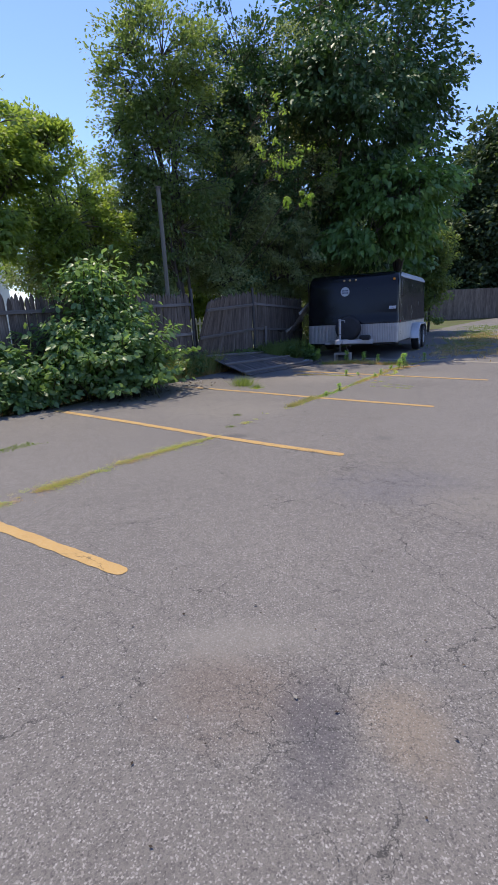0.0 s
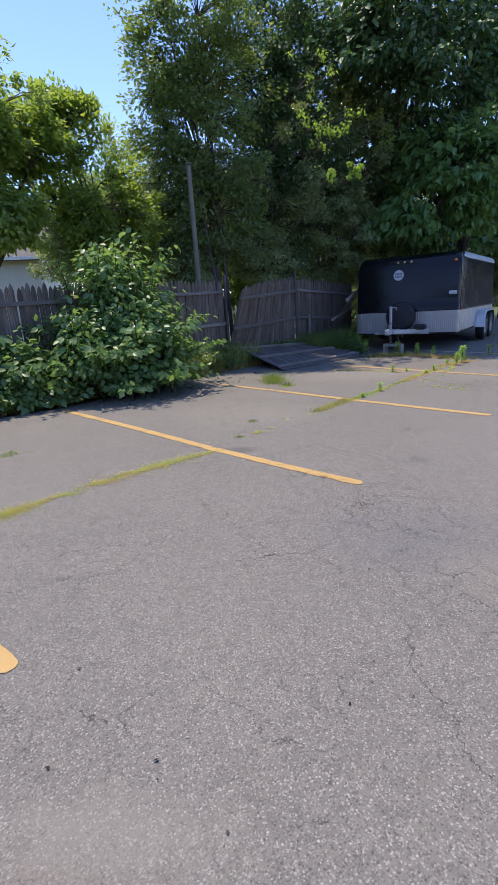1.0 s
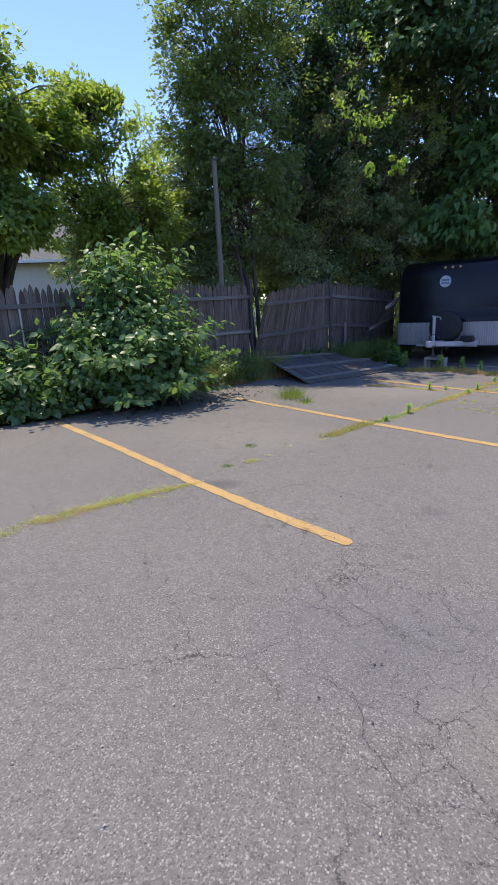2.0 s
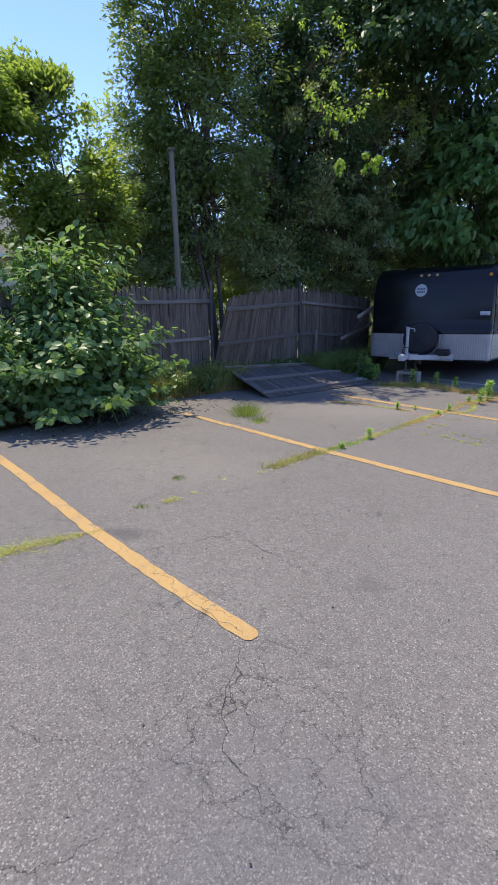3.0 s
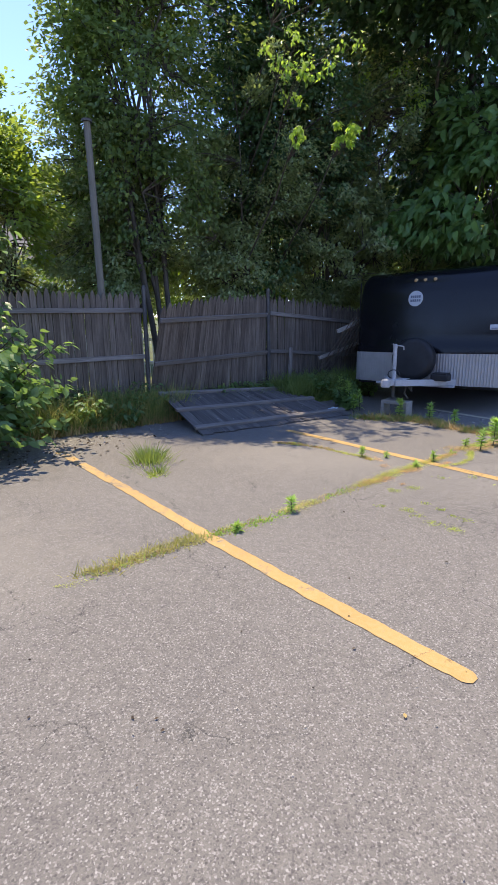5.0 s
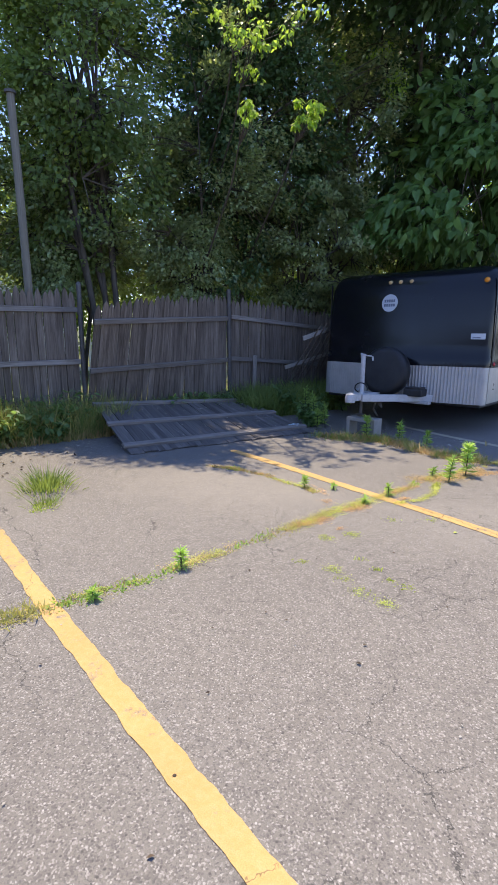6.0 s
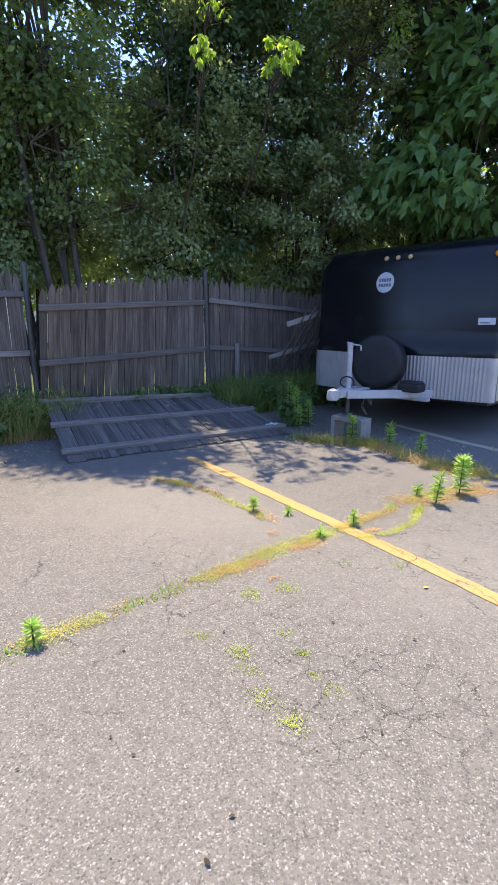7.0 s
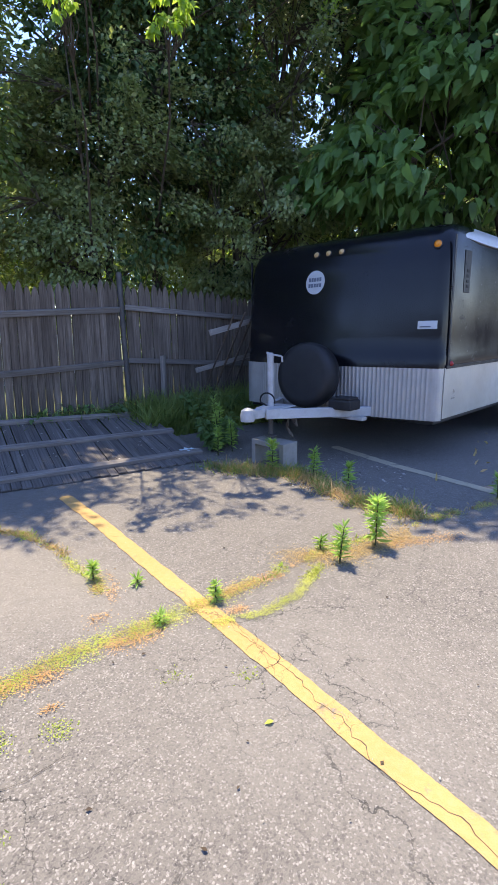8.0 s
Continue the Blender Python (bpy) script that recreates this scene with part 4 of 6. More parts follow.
tube(bm, [(0.0, -0.83, 1.0), (0.10, -0.80, 0.985), (0.115, -0.80, 0.98), (0.12, -0.80, 0.93)], 0.009, 8)
tube(bm, [(0.0, -0.83, 1.0), (-0.035, -0.84, 1.015)], 0.011, 8)
part("crank", bm, WHITE_STEEL, jack, smooth=True, sharp=40)
spare = empty("spare_wheel", Matrix())
spare.parent = trailer
tagged(spare, "spare tyre under a black vinyl cover")
m = Matrix.Translation((0.02, -0.36, 0.775)) @ pose(0, 0, 0, 84, 0, 4)
bm = bmesh.new()
lathe(bm, [(0.20, -0.10), (0.285, -0.105), (0.318, -0.075), (0.326, 0.0), (0.318, 0.07), (0.290, 0.098), (0.24, 0.104), (0.15, 0.100), (0.06, 0.106)], m, 40)
part("cover", bm, VINYL, spare, smooth=True, sharp=60)
bm = bmesh.new()
box(bm, -0.03, -0.26, 0.42, 0.03, -0.20, 0.80, 0.006)
part("bracket", bm, BLACK_TRIM, spare)
bm = bmesh.new()
box(bm, 0.33, -0.45, 0.475, 0.58, -0.27, 0.575, 0.02)
box(bm, 0.35, -0.44, 0.57, 0.56, -0.28, 0.595, 0.01)
part("battery_box", bm, VINYL, trailer, "black plastic battery box on the tongue")
bm = bmesh.new()
box(bm, -0.62, -0.30, 0.37, 0.62, -0.22, 0.405, 0.006)
part("crossbar", bm, WHITE_STEEL, trailer)


def chain(points, label):
    """Links strung along a sagging line."""
    thing = empty("safety_chain", Matrix())
    thing.parent = trailer
    tagged(thing, label)
    pts = [Vector(p) for p in points]
    for i, (a, b) in enumerate(zip(pts, pts[1:])):
        d = (b - a).normalized()
        n = d.cross(Vector((0.3, 1, 0.1))).normalized() if i % 2 else d.cross(Vector((1, 0.2, 0.1))).normalized()
        c = (a + b) / 2
        r = (b - a).length * 0.62
        ring = [c + d * (r * math.cos(k * math.tau / 12)) + n * (r * 0.55 * math.sin(k * math.tau / 12)) for k in range(13)]
        bm = bmesh.new()
        tube(bm, ring, 0.0075, 5, False)
        part("link", bm, CHAIN, thing)


chain([(0.10 + 0.02 * math.sin(k), -0.80 + 0.01 * k, 0.47 - 0.036 * k + 0.0006 * k * k) for k in range(9)], "hanging dark steel safety chain")
chain([(0.14 + 0.05 * math.sin(k * 0.42), -0.74, 0.45 - 0.11 * math.sin(k * 0.35)) for k in range(10)], "hanging dark steel safety chain")
bm = bmesh.new()
tube(bm, [(-0.02 + 0.09 * math.cos(a), -0.92, 0.58 + 0.07 * math.sin(a)) for a in [math.pi * k / 10 for k in range(-1, 12)]] + [(-0.1, -0.85, 0.52), (0.05, -0.7, 0.51)], 0.008, 6)
part("wiring_loop", bm, VINYL, trailer, smooth=True)


def concrete_block():
    """A hollow block on its side, one core towards the lot."""
    thing = empty("concrete_block", Matrix.Translation((2.13, 12.74, 0)) @ Matrix.Rotation(radians(-25), 4, 'Z'))
    tagged(thing, "grey hollow concrete block standing under the trailer jack", "concrete block")
    w, d, h, t = 0.20, 0.10, 0.235, 0.048
    bm = bmesh.new()
    box(bm, -w, -d, 0, -w + t, d, h, 0.004)
    box(bm, w - t, -d, 0, w, d, h, 0.004)
    box(bm, -w + t - 0.003, -d + 0.002, h - t, w - t + 0.003, d - 0.002, h - 0.001, 0.004)
    for v in bm.verts:
        v.co += Vector((noise.noise(v.co * 40), noise.noise(v.co * 40 + Vector((9, 0, 0))), 0)) * 0.003
    part("shell", bm, CONCRETE, thing)


concrete_block()

# ---- trees and shrubs ----


def tree(name, x, y, base, centre, radii, clumps, per, size, leaf, shape, seed, label, category="tree", trunk=0.12, limbs=10, hollow=0.45,
         clump_r=0.42, stems=1, droop=0.25, width=1.0, facing=0.75, lumps=0.28, lump_size=0.6, bark_mat=None, cut=None, group="trees behind the fence", low_cut=None, lobes=(), gap=-0.26, tier=0.8, sag=0.0):
    """A tapered trunk, limbs and twigs that reach clumps of leaves; the crown is an uneven ellipsoid with gaps."""
    rng = np.random.default_rng(seed)
    rnd = random.Random(seed)
    c, r = np.array(centre), np.array(radii)
    thing = empty(name, Matrix.Translation((x, y, base)))
    tagged(thing, label, category, group)
    spots = []
    tries = 0
    while len(spots) < clumps and tries < clumps * 40:
        tries += 1
        d = unit(rng.normal(0, 1, (1, 3)))[0]
        f = rng.uniform(hollow ** 2, 1) ** 0.5
        bulge = 1 + lumps * noise.noise(Vector(d * 2.2) + Vector((seed * 3.1, 0, 0))) + 0.5 * lumps * noise.noise(Vector(d * 5.5) + Vector((0, seed * 2.3, 0)))
        k = rnd.random()
        cc, rr = c, r
        for share, lobe_c, lobe_r in lobes:
            if k < share:
                cc, rr = np.array(lobe_c), np.array(lobe_r)
                break
            k -= share
        p = cc + d * rr * f * bulge
        if p[2] < (base + 0.25 if low_cut is None else low_cut) or (cut and cut(p)):
            continue
        if noise.noise(Vector(p * lump_size * 1.6) + Vector((seed, 5, 2))) < gap:
            continue
        spots.append(p)
    spots = np.array(spots)
    bm = bmesh.new()
    root = Vector((x, y, base))
    ends = []
    for s in range(stems):
        lean = Vector((rnd.uniform(-0.25, 0.25), rnd.uniform(-0.25, 0.25), 0)) * (1.6 if stems > 1 else 0.6)
        foot = root + Vector((rnd.uniform(-0.2, 0.2), rnd.uniform(-0.2, 0.2), -0.15)) * (1.0 if stems > 1 else 0.0) + Vector((0, 0, -0.15))
        top = Vector(c) + Vector((0, 0, r[2] * 0.55)) + lean * r[0]
        pts, rad = [], []
        for k in range(9):
            t = k / 8
            p = foot.lerp(top, t) + Vector((noise.noise((t * 3, seed, s)), noise.noise((t * 3, seed + 9, s)), 0)) * 0.22 * t
            pts.append(p - root)
            rad.append(trunk * (1 - 0.86 * t) / (1.0 if stems == 1 else 1.3))
        tube(bm, pts, rad, 9)
        ends.append(pts)
    hubs = []
    for k in range(limbs):
        pts = ends[k % stems]
        t = rnd.uniform(0.25, 0.9)
        i = int(t * 8)
        start = pts[i].lerp(pts[min(8, i + 1)], t * 8 - i)
        goal = Vector(spots[rnd.randrange(len(spots))]) - root
        goal = start.lerp(goal, 0.8)
        mid = start.lerp(goal, 0.5) + Vector((0, 0, 0.12 * (goal - start).length))
        w = trunk * (1 - 0.8 * t) * 0.55 + 0.008
        tube(bm, [start, start.lerp(mid, 0.5) + Vector((0, 0, 0.03)), mid, mid.lerp(goal, 0.6), goal], [w, w * 0.8, w * 0.6, w * 0.4, w * 0.15], 6)
        hubs += [mid, goal, mid.lerp(goal, 0.5)]
    hubs += [p for pts in ends for p in pts[3:]]
    H = np.array([tuple(h) for h in hubs])
    for p in spots[:: max(1, len(spots) // 260)]:
        q = p - np.array(root)
        near = H[np.argmin(((H - q) ** 2).sum(1))]
        a, b = Vector(near), Vector(q)
        tube(bm, [a, a.lerp(b, 0.5) + Vector((0, 0, 0.06 * (b - a).length)), b], [0.012, 0.008, 0.004], 4, False)
    part("trunk", bm, bark_mat or BARK, thing, smooth=True, sharp=60)
    n = len(spots) * per
    own = np.repeat(spots, per, axis=0)
    k_r = np.repeat(rng.uniform(0.55, 1.25, len(spots)), per)[:, None] * clump_r
    off = unit(rng.normal(0, 1, (n, 3))) * (rng.uniform(0, 1, (n, 1)) ** 0.45) * np.array((1.15, 1.15, tier)) * k_r
    off[:, 2] -= sag * np.hypot(off[:, 0], off[:, 1])
    at = own + off
    out = unit(off + 0.35 * (own - c) / r)
    keep = at[:, 2] > base + 0.05
    if low_cut is not None:
        keep &= at[:, 2] > low_cut - 0.15
    if cut:
        keep &= ~cut(at.T)
    face = (np.array((0, 0, 0.75)) + facing * unit((own - c) / r) + 0.35 * unit(off))[keep]
    at, out = at[keep], out[keep]
    me = leaf_mesh("crown", shape, at - np.array(root), out, rng.uniform(0.65, 1.25, len(at)) * size, rng, droop, 0.5, width, face=face)
    me.materials.append(leaf)
    crown = new("crown", me)
    crown.parent = thing
    return thing


def in_lot(p):
    """True on the lot's side of the fence, low down."""
    d = (p[0] - CORNER.x) * OUT.x + (p[1] - CORNER.y) * OUT.y
    return (d > -0.12) & (p[2] < 2.0)


def in_trailer(p):
    """True inside the trailer, or where branches would brush it."""
    q = np.array([p[0] - 2.525, p[1] - 13.65])
    a = radians(-25)
    u, v = q[0] * math.cos(a) + q[1] * math.sin(a), -q[0] * math.sin(a) + q[1] * math.cos(a)
    return (((abs(u) < HALF + 0.15) & (v > -1.2) & (p[2] < 2.45)) | in_lot(p)) | ((u > HALF + 0.1) & (p[2] < 3.0))


tree("small_leaved_tree", -1.50, 12.9, 0, (-2.05, 12.95, 5.2), (1.50, 1.0, 3.0), 500, 66, 0.088, LEAF_SMALL, SMALL, 21, "airy green tree with small leaves behind the fence", hollow=0.25, clump_r=0.29, limbs=26, stems=3, trunk=0.075, cut=in_lot, lumps=0.6, gap=-0.11)
tree("small_leaved_tree", -0.6, 15.2, 0, (-0.40, 15.0, 5.4), (1.75, 1.3, 3.75), 500, 80, 0.095, LEAF_BIG, SMALL, 22, "dark green tree with small leaves behind the fence", hollow=0.25, clump_r=0.30, limbs=24, stems=2, trunk=0.10, cut=in_lot, lumps=0.5, gap=-0.24)
SHRUBS = ((-4.3, 12.2, 1.2, 2.0, 1.9, None), (-2.7, 13.3, 1.35, 2.7, 2.2, 1.75), (-0.9, 14.3, 1.35, 3.1, 2.5, 1.75), (0.5, 15.9, 1.4, 2.8, 2.5, None), (0.8, 16.1, 1.7, 5.2, 3.2, 2.0), (1.9, 18.2, 1.5, 2.6, 2.5, None), (3.6, 20.6, 1.7, 2.4, 2.3, None))
for i, (x, y, r, mid, high, low) in enumerate(SHRUBS):
    tree("privet_shrub", x, y, 0, (x + 0.05, y - 0.05, mid), (r, r * 0.9, high), 340, 115, 0.066, LEAF_DARK, SMALL, 31 + i, "dense dark green shrub rising behind the fence", "shrub", limbs=16, stems=4, trunk=0.06, cut=in_trailer, hollow=0.4, clump_r=0.25, lumps=0.7, group="shrubs behind the fence", low_cut=low, gap=-0.10, tier=0.7, sag=0.25)
tree("tall_dark_tree", 2.2, 19.2, 0, (3.15, 17.9, 6.8), (2.95, 2.6, 5.0), 1350, 34, 0.165, LEAF_BIG, OVAL, 41, "tall dark green tree with drooping pointed leaves over the trailer", trunk=0.22, limbs=28, hollow=0.45, clump_r=0.46, droop=0.35, width=1.0, facing=0.1, lumps=0.6, gap=-0.10, cut=in_trailer, tier=0.34, sag=0.45,
     # second lobe: extra foliage placed to shade the trailer's nose
     lobes=((0.15, (5.3, 18.3, 6.8), (1.2, 1.4, 3.2)), (0.14, (2.3, 14.6, 6.7), (1.7, 1.1, 1.2))))
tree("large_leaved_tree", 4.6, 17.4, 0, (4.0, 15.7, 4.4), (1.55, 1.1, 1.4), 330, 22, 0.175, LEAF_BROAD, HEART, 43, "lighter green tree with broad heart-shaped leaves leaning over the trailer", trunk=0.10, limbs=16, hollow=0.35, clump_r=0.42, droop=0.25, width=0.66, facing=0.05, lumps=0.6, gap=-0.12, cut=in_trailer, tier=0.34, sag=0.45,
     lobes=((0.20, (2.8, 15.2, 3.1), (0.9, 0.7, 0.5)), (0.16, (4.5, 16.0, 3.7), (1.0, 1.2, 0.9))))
tree("large_leaved_tree", 5.6, 22.4, 0, (5.6, 21.8, 3.2), (1.5, 1.5, 2.7), 200, 26, 0.18, LEAF_BROAD, HEART, 42, "young large-leaved tree beyond the trailer in sun", trunk=0.10, limbs=12, hollow=0.4, clump_r=0.45, droop=0.5, cut=in_trailer, tier=0.4, sag=0.3)
tree("yellow_green_tree", -6.1, 10.4, 0, (-5.9, 10.2, 4.2), (1.5, 1.6, 1.9), 760, 62, 0.105, LEAF_SUNNY, SMALL, 51, "sunlit yellow-green tree leaning over the fence", trunk=0.13, limbs=30, hollow=0.3, clump_r=0.23, cut=in_lot, lumps=0.9, low_cut=2.2, gap=-0.02,
     lobes=((0.11, (-4.8, 9.3, 5.35), (0.55, 0.5, 0.55)), (0.13, (-4.8, 9.3, 4.2), (0.60, 0.6, 0.45)), (0.11, (-5.4, 9.0, 2.8), (1.0, 0.6, 0.45)),
            (0.13, (-4.8, 9.5, 3.1), (0.70, 0.6, 0.55)), (0.13, (-5.4, 9.2, 5.5), (0.8, 0.8, 0.7)), (0.09, (-4.6, 10.7, 4.2), (0.7, 0.4, 0.8))))
tree("yellow_green_tree", -4.0, 11.8, 0, (-3.85, 11.5, 3.2), (1.05, 0.8, 1.45), 380, 70, 0.09, LEAF_SUNNY, SMALL, 55, "small yellow-green tree close behind the fence", trunk=0.06, limbs=16, hollow=0.3, clump_r=0.22, cut=in_lot, lumps=0.8, low_cut=1.9, gap=-0.1,
     lobes=((0.16, (-4.5, 11.5, 5.0), (0.50, 0.4, 0.45)), (0.06, (-3.95, 11.4, 5.1), (0.40, 0.3, 0.20)), (0.22, (-3.7, 11.4, 2.6), (0.9, 0.6, 0.6))))
tree("yellow_green_tree", -7.2, 19.5, 0, (-6.6, 19.0, 3.7), (2.3, 2.0, 3.2), 420, 70, 0.12, LEAF_SUNNY, SMALL, 52, "sunlit yellow-green tree in the yard behind", trunk=0.13, limbs=14, hollow=0.35, clump_r=0.38, gap=-0.12)
tree("yellow_green_tree", -2.8, 22.0, 0, (-2.8, 22.0, 2.6), (3.6, 1.4, 2.6), 620, 70, 0.13, LEAF_SUNNY, SMALL, 53, "low sunlit yellow-green tree glimpsed through branches", trunk=0.1, limbs=12, hollow=0.3, clump_r=0.5)
tree("yellow_green_tree", 3.0, 24.5, 0, (3.0, 24.5, 3.2), (4.0, 1.6, 3.0), 420, 70, 0.15, LEAF_SUNNY, SMALL, 54, "sunlit yellow-green tree glimpsed through branches", trunk=0.12, limbs=12, hollow=0.3, clump_r=0.55)
tree("small_leaved_tree", 7.3, 22.7, 0, (7.25, 22.5, 2.4), (0.85, 0.8, 2.1), 190, 60, 0.12, LEAF_SMALL, SMALL, 56, "slender green tree in sun beyond the trailer", trunk=0.06, limbs=12, hollow=0.2, clump_r=0.30, lumps=0.8, gap=-0.05)
tree("far_tree", 16.6, 37.8, 0, (16.8, 37.8, 6.7), (4.2, 4.0, 6.0), 800, 50, 0.36, LEAF_FAR, SMALL, 61, "tall dark tree beyond the far fence", trunk=0.3, limbs=14, hollow=0.5, clump_r=0.9, lumps=0.35, group="far trees")
tree("far_tree", 11.4, 37.2, 0, (11.4, 37.2, 3.6), (3.6, 3.2, 3.4), 520, 46, 0.32, LEAF_FAR, SMALL, 62, "lower dark tree beyond the far fence", trunk=0.2, limbs=12, hollow=0.5, clump_r=0.8, lumps=0.35, group="far trees")
tree("far_tree", 23.0, 37.8, 0, (23.0, 37.8, 6.0), (4.0, 3.6, 5.6), 420, 46, 0.36, LEAF_FAR, SMALL, 63, "dark tree beyond the far fence", trunk=0.25, limbs=12, hollow=0.5, clump_r=0.9, lumps=0.35, group="far trees")


def sprig(x, y, z, r, count, seed, label):
    """A bough tip of young yellow-green leaves that reaches out of the dark crown, with its twig; sunlight is put into
    the leaf colour.
    """
    rng = np.random.default_rng(seed)
    base = np.array((x - 0.5, y + 0.9, z - 0.5))
    thing = empty("leafy_bough", Matrix.Translation(base))
    tagged(thing, label, "bough", "young boughs")
    tips = [np.array((0.5, -0.9, 0.5)) + rng.normal(0, r * 1.2, 3) * np.array((1.25, 1, 0.95)) for k in range(9)]
    bm = bmesh.new()
    tube(bm, [(-0.9, 1.2, -0.9), (0, 0, 0), (0.25, -0.45, 0.3), (0.5, -0.9, 0.5)], [0.016, 0.011, 0.008, 0.004], 5, False)
    part("branch", bm, BARK, thing)
    for t in tips:
        bm = bmesh.new()
        tube(bm, [(0.25, -0.45, 0.3), tuple(t * 0.8 + np.array((0.02, 0.02, 0.04))), tuple(t)], [0.006, 0.004, 0.002], 4, False)
        part("twig", bm, BARK, thing)
    own = np.array(tips)[rng.integers(0, len(tips), count)]
    off = unit(rng.normal(0, 1, (count, 3))) * rng.uniform(0, 1, (count, 1)) ** 0.5 * r * 0.55
    me = leaf_mesh("leaves", SMALL, own + off, unit(off + np.array((0, 0, -0.1))), rng.uniform(0.045, 0.08, count), rng, 0.05, 0.6, 1.1, face=np.array((0.1, -0.5, 0.9)) + 0.3 * unit(off))
    me.materials.append(SUN_TINTED)
    ob = new("leaves", me)
    ob.parent = thing


sprig(1.27, 12.65, 3.84, 0.09, 300, 401, "young yellow-green bough tip with sunlight in its leaf colour")
sprig(0.77, 11.90, 3.62, 0.05, 120, 402, "small young bough tip with sunlight in its leaf colour")
sprig(0.50, 12.45, 4.85, 0.20, 250, 403, "young yellow-green bough with sunlight in its leaf colour")
sprig(0.62, 12.40, 4.45, 0.13, 170, 404, "young yellow-green bough tip with sunlight in its leaf colour")
sprig(0.30, 12.9, 5.75, 0.20, 160, 405, "young bough high in the crown, coloured as if sunlit")
sprig(1.70, 15.2, 5.0, 0.20, 320, 406, "young bough between two dark crowns, coloured as if backlit")


def bush(x, y, wide, deep, high, stems, seed, label, leaf=LEAF_BUSH, size=1.0):
    """A sprawling shrub: arching stems with pointed oval leaves, crowded towards their ends."""
    rng = np.random.default_rng(seed)
    base = np.array((x, y, 0.0))
    thing = empty("leafy_shrub", Matrix.Translation(base))
    tagged(thing, label, "shrub", "shrubs before the fence")
    bm = bmesh.new()
    at, out = [], []
    for s in range(stems):
        a = rng.uniform(0, math.tau)
        reach = rng.uniform(0.25, 1.0) ** 0.7
        top = high * (1.0 - 0.55 * reach ** 2) * rng.uniform(0.55, 1.0)
        if s % 7 == 0:
            top, reach = high * rng.uniform(1.0, 1.25), rng.uniform(0.05, 0.65)
        if s % 3 == 1:
            top *= 0.5
        foot = np.array((rng.normal(0, 0.25 * wide), rng.normal(0, 0.25 * deep), 0.0))
        way = math.cos(a) * DIR * wide + math.sin(a) * OUT * deep
        head = foot + np.array((way.x * reach, way.y * reach, top))
        pts = []
        for k in range(8):
            t = k / 7
            p = foot + (head - foot) * np.array((t ** 1.25, t ** 1.25, t ** 0.72))
            p[2] -= 0.35 * reach * max(0.0, t - 0.55) ** 1.5
            pts.append(p)
        if any((q[0] + x - CORNER.x) * OUT.x + (q[1] + y - CORNER.y) * OUT.y < 0.10 and q[2] < 1.85 for q in pts):
            continue
        tube(bm, pts, [0.013 * (1 - 0.8 * k / 7) + 0.002 for k in range(8)], 5, False)
        for j in range(75):
            t = rng.uniform(0.1, 1.0) ** 0.7
            i = min(6, int(t * 7))
            p = pts[i] + (pts[i + 1] - pts[i]) * (t * 7 - i)
            d = np.array(rng.normal(0, 1, 3))
            d[2] = abs(d[2]) * 0.25
            d /= np.linalg.norm(d)
            at.append(p + d * rng.uniform(0.01, 0.22))
            out.append(d + 0.35 * np.array((math.cos(a), math.sin(a), 0)))
    part("branch", bm, TWIG, thing, smooth=True)
    at, out = np.array(at), unit(np.array(out))
    keep = at[:, 2] > 0.04
    at, out = at[keep], out[keep]
    face = np.array((0, 0, 0.6)) + 0.9 * unit(at - np.array((0, 0, 0.35 * high)))
    me = leaf_mesh("crown", OVAL, at, out, rng.uniform(0.075, 0.15, len(at)) * size, rng, 0.5, 0.35, 1.15, face=face)
    me.materials.append(leaf)
    ob = new("crown", me)
    ob.parent = thing


bush(-2.74, 9.12, 1.25, 1.05, 1.98, 360, 77, "big sprawling green shrub with pointed leaves before the fence")
bush(-3.85, 7.95, 0.9, 0.5, 0.95, 90, 78, "lower shaded shrub with pointed leaves beside the fence", LEAF_BUSH, 1.1)


# ---- grass, weeds and litter ----


def blades(name, spots, heights, material, seed, label, lean=0.4, width=0.012, category="grass"):
    """Grass as one mesh of bent blades."""
    rng = np.random.default_rng(seed)
    n = len(spots)
    at = np.column_stack((spots, np.full(n, -0.01)))
    out = np.column_stack((rng.normal(0, lean, n), rng.normal(0, lean, n), np.ones(n)))
    me = leaf_mesh(name, BLADE, at, unit(out), heights, rng, 0.0, 0.12, 1.0, False)
    # blades keep a fixed width whatever their length
    me.materials.append(material)
    co = np.empty(len(me.vertices) * 3, dtype=np.float32)
    me.vertices.foreach_get("co", co)
    co = co.reshape(n, 5, 3)
    mid = (co[:, 0] + co[:, 1]) / 2
    for i, j in ((0, 1), (3, 2)):
        c = (co[:, i] + co[:, j]) / 2
        w = co[:, j] - co[:, i]
        w *= (width * rng.uniform(0.5, 1.2, n) / (np.linalg.norm(w, axis=1) + 1e-6))[:, None] * 0.5
        bend = (co[:, 4] - mid) * np.array((-0.12, -0.12, 0.10)) * (1 if i == 3 else 0)
        co[:, i], co[:, j] = c - w + bend, c + w + bend
    me.vertices.foreach_set("co", co.ravel())
    me.update()
    return tagged(new(name, me), label, category, kind="stuff")


def along(points, count, spread, rng):
    """Random places along a broken line."""
    pts = np.array(points, dtype=float)
    seg = np.diff(pts, axis=0)
    length = np.hypot(seg[:, 0], seg[:, 1])
    cum = np.concatenate(([0], np.cumsum(length)))
    s = rng.uniform(0, cum[-1], count)
    i = np.clip(np.searchsorted(cum, s) - 1, 0, len(seg) - 1)
    t = (s - cum[i]) / length[i]
    p = pts[i] + seg[i] * t[:, None]
    return p + rng.normal(0, spread, (count, 2)), s


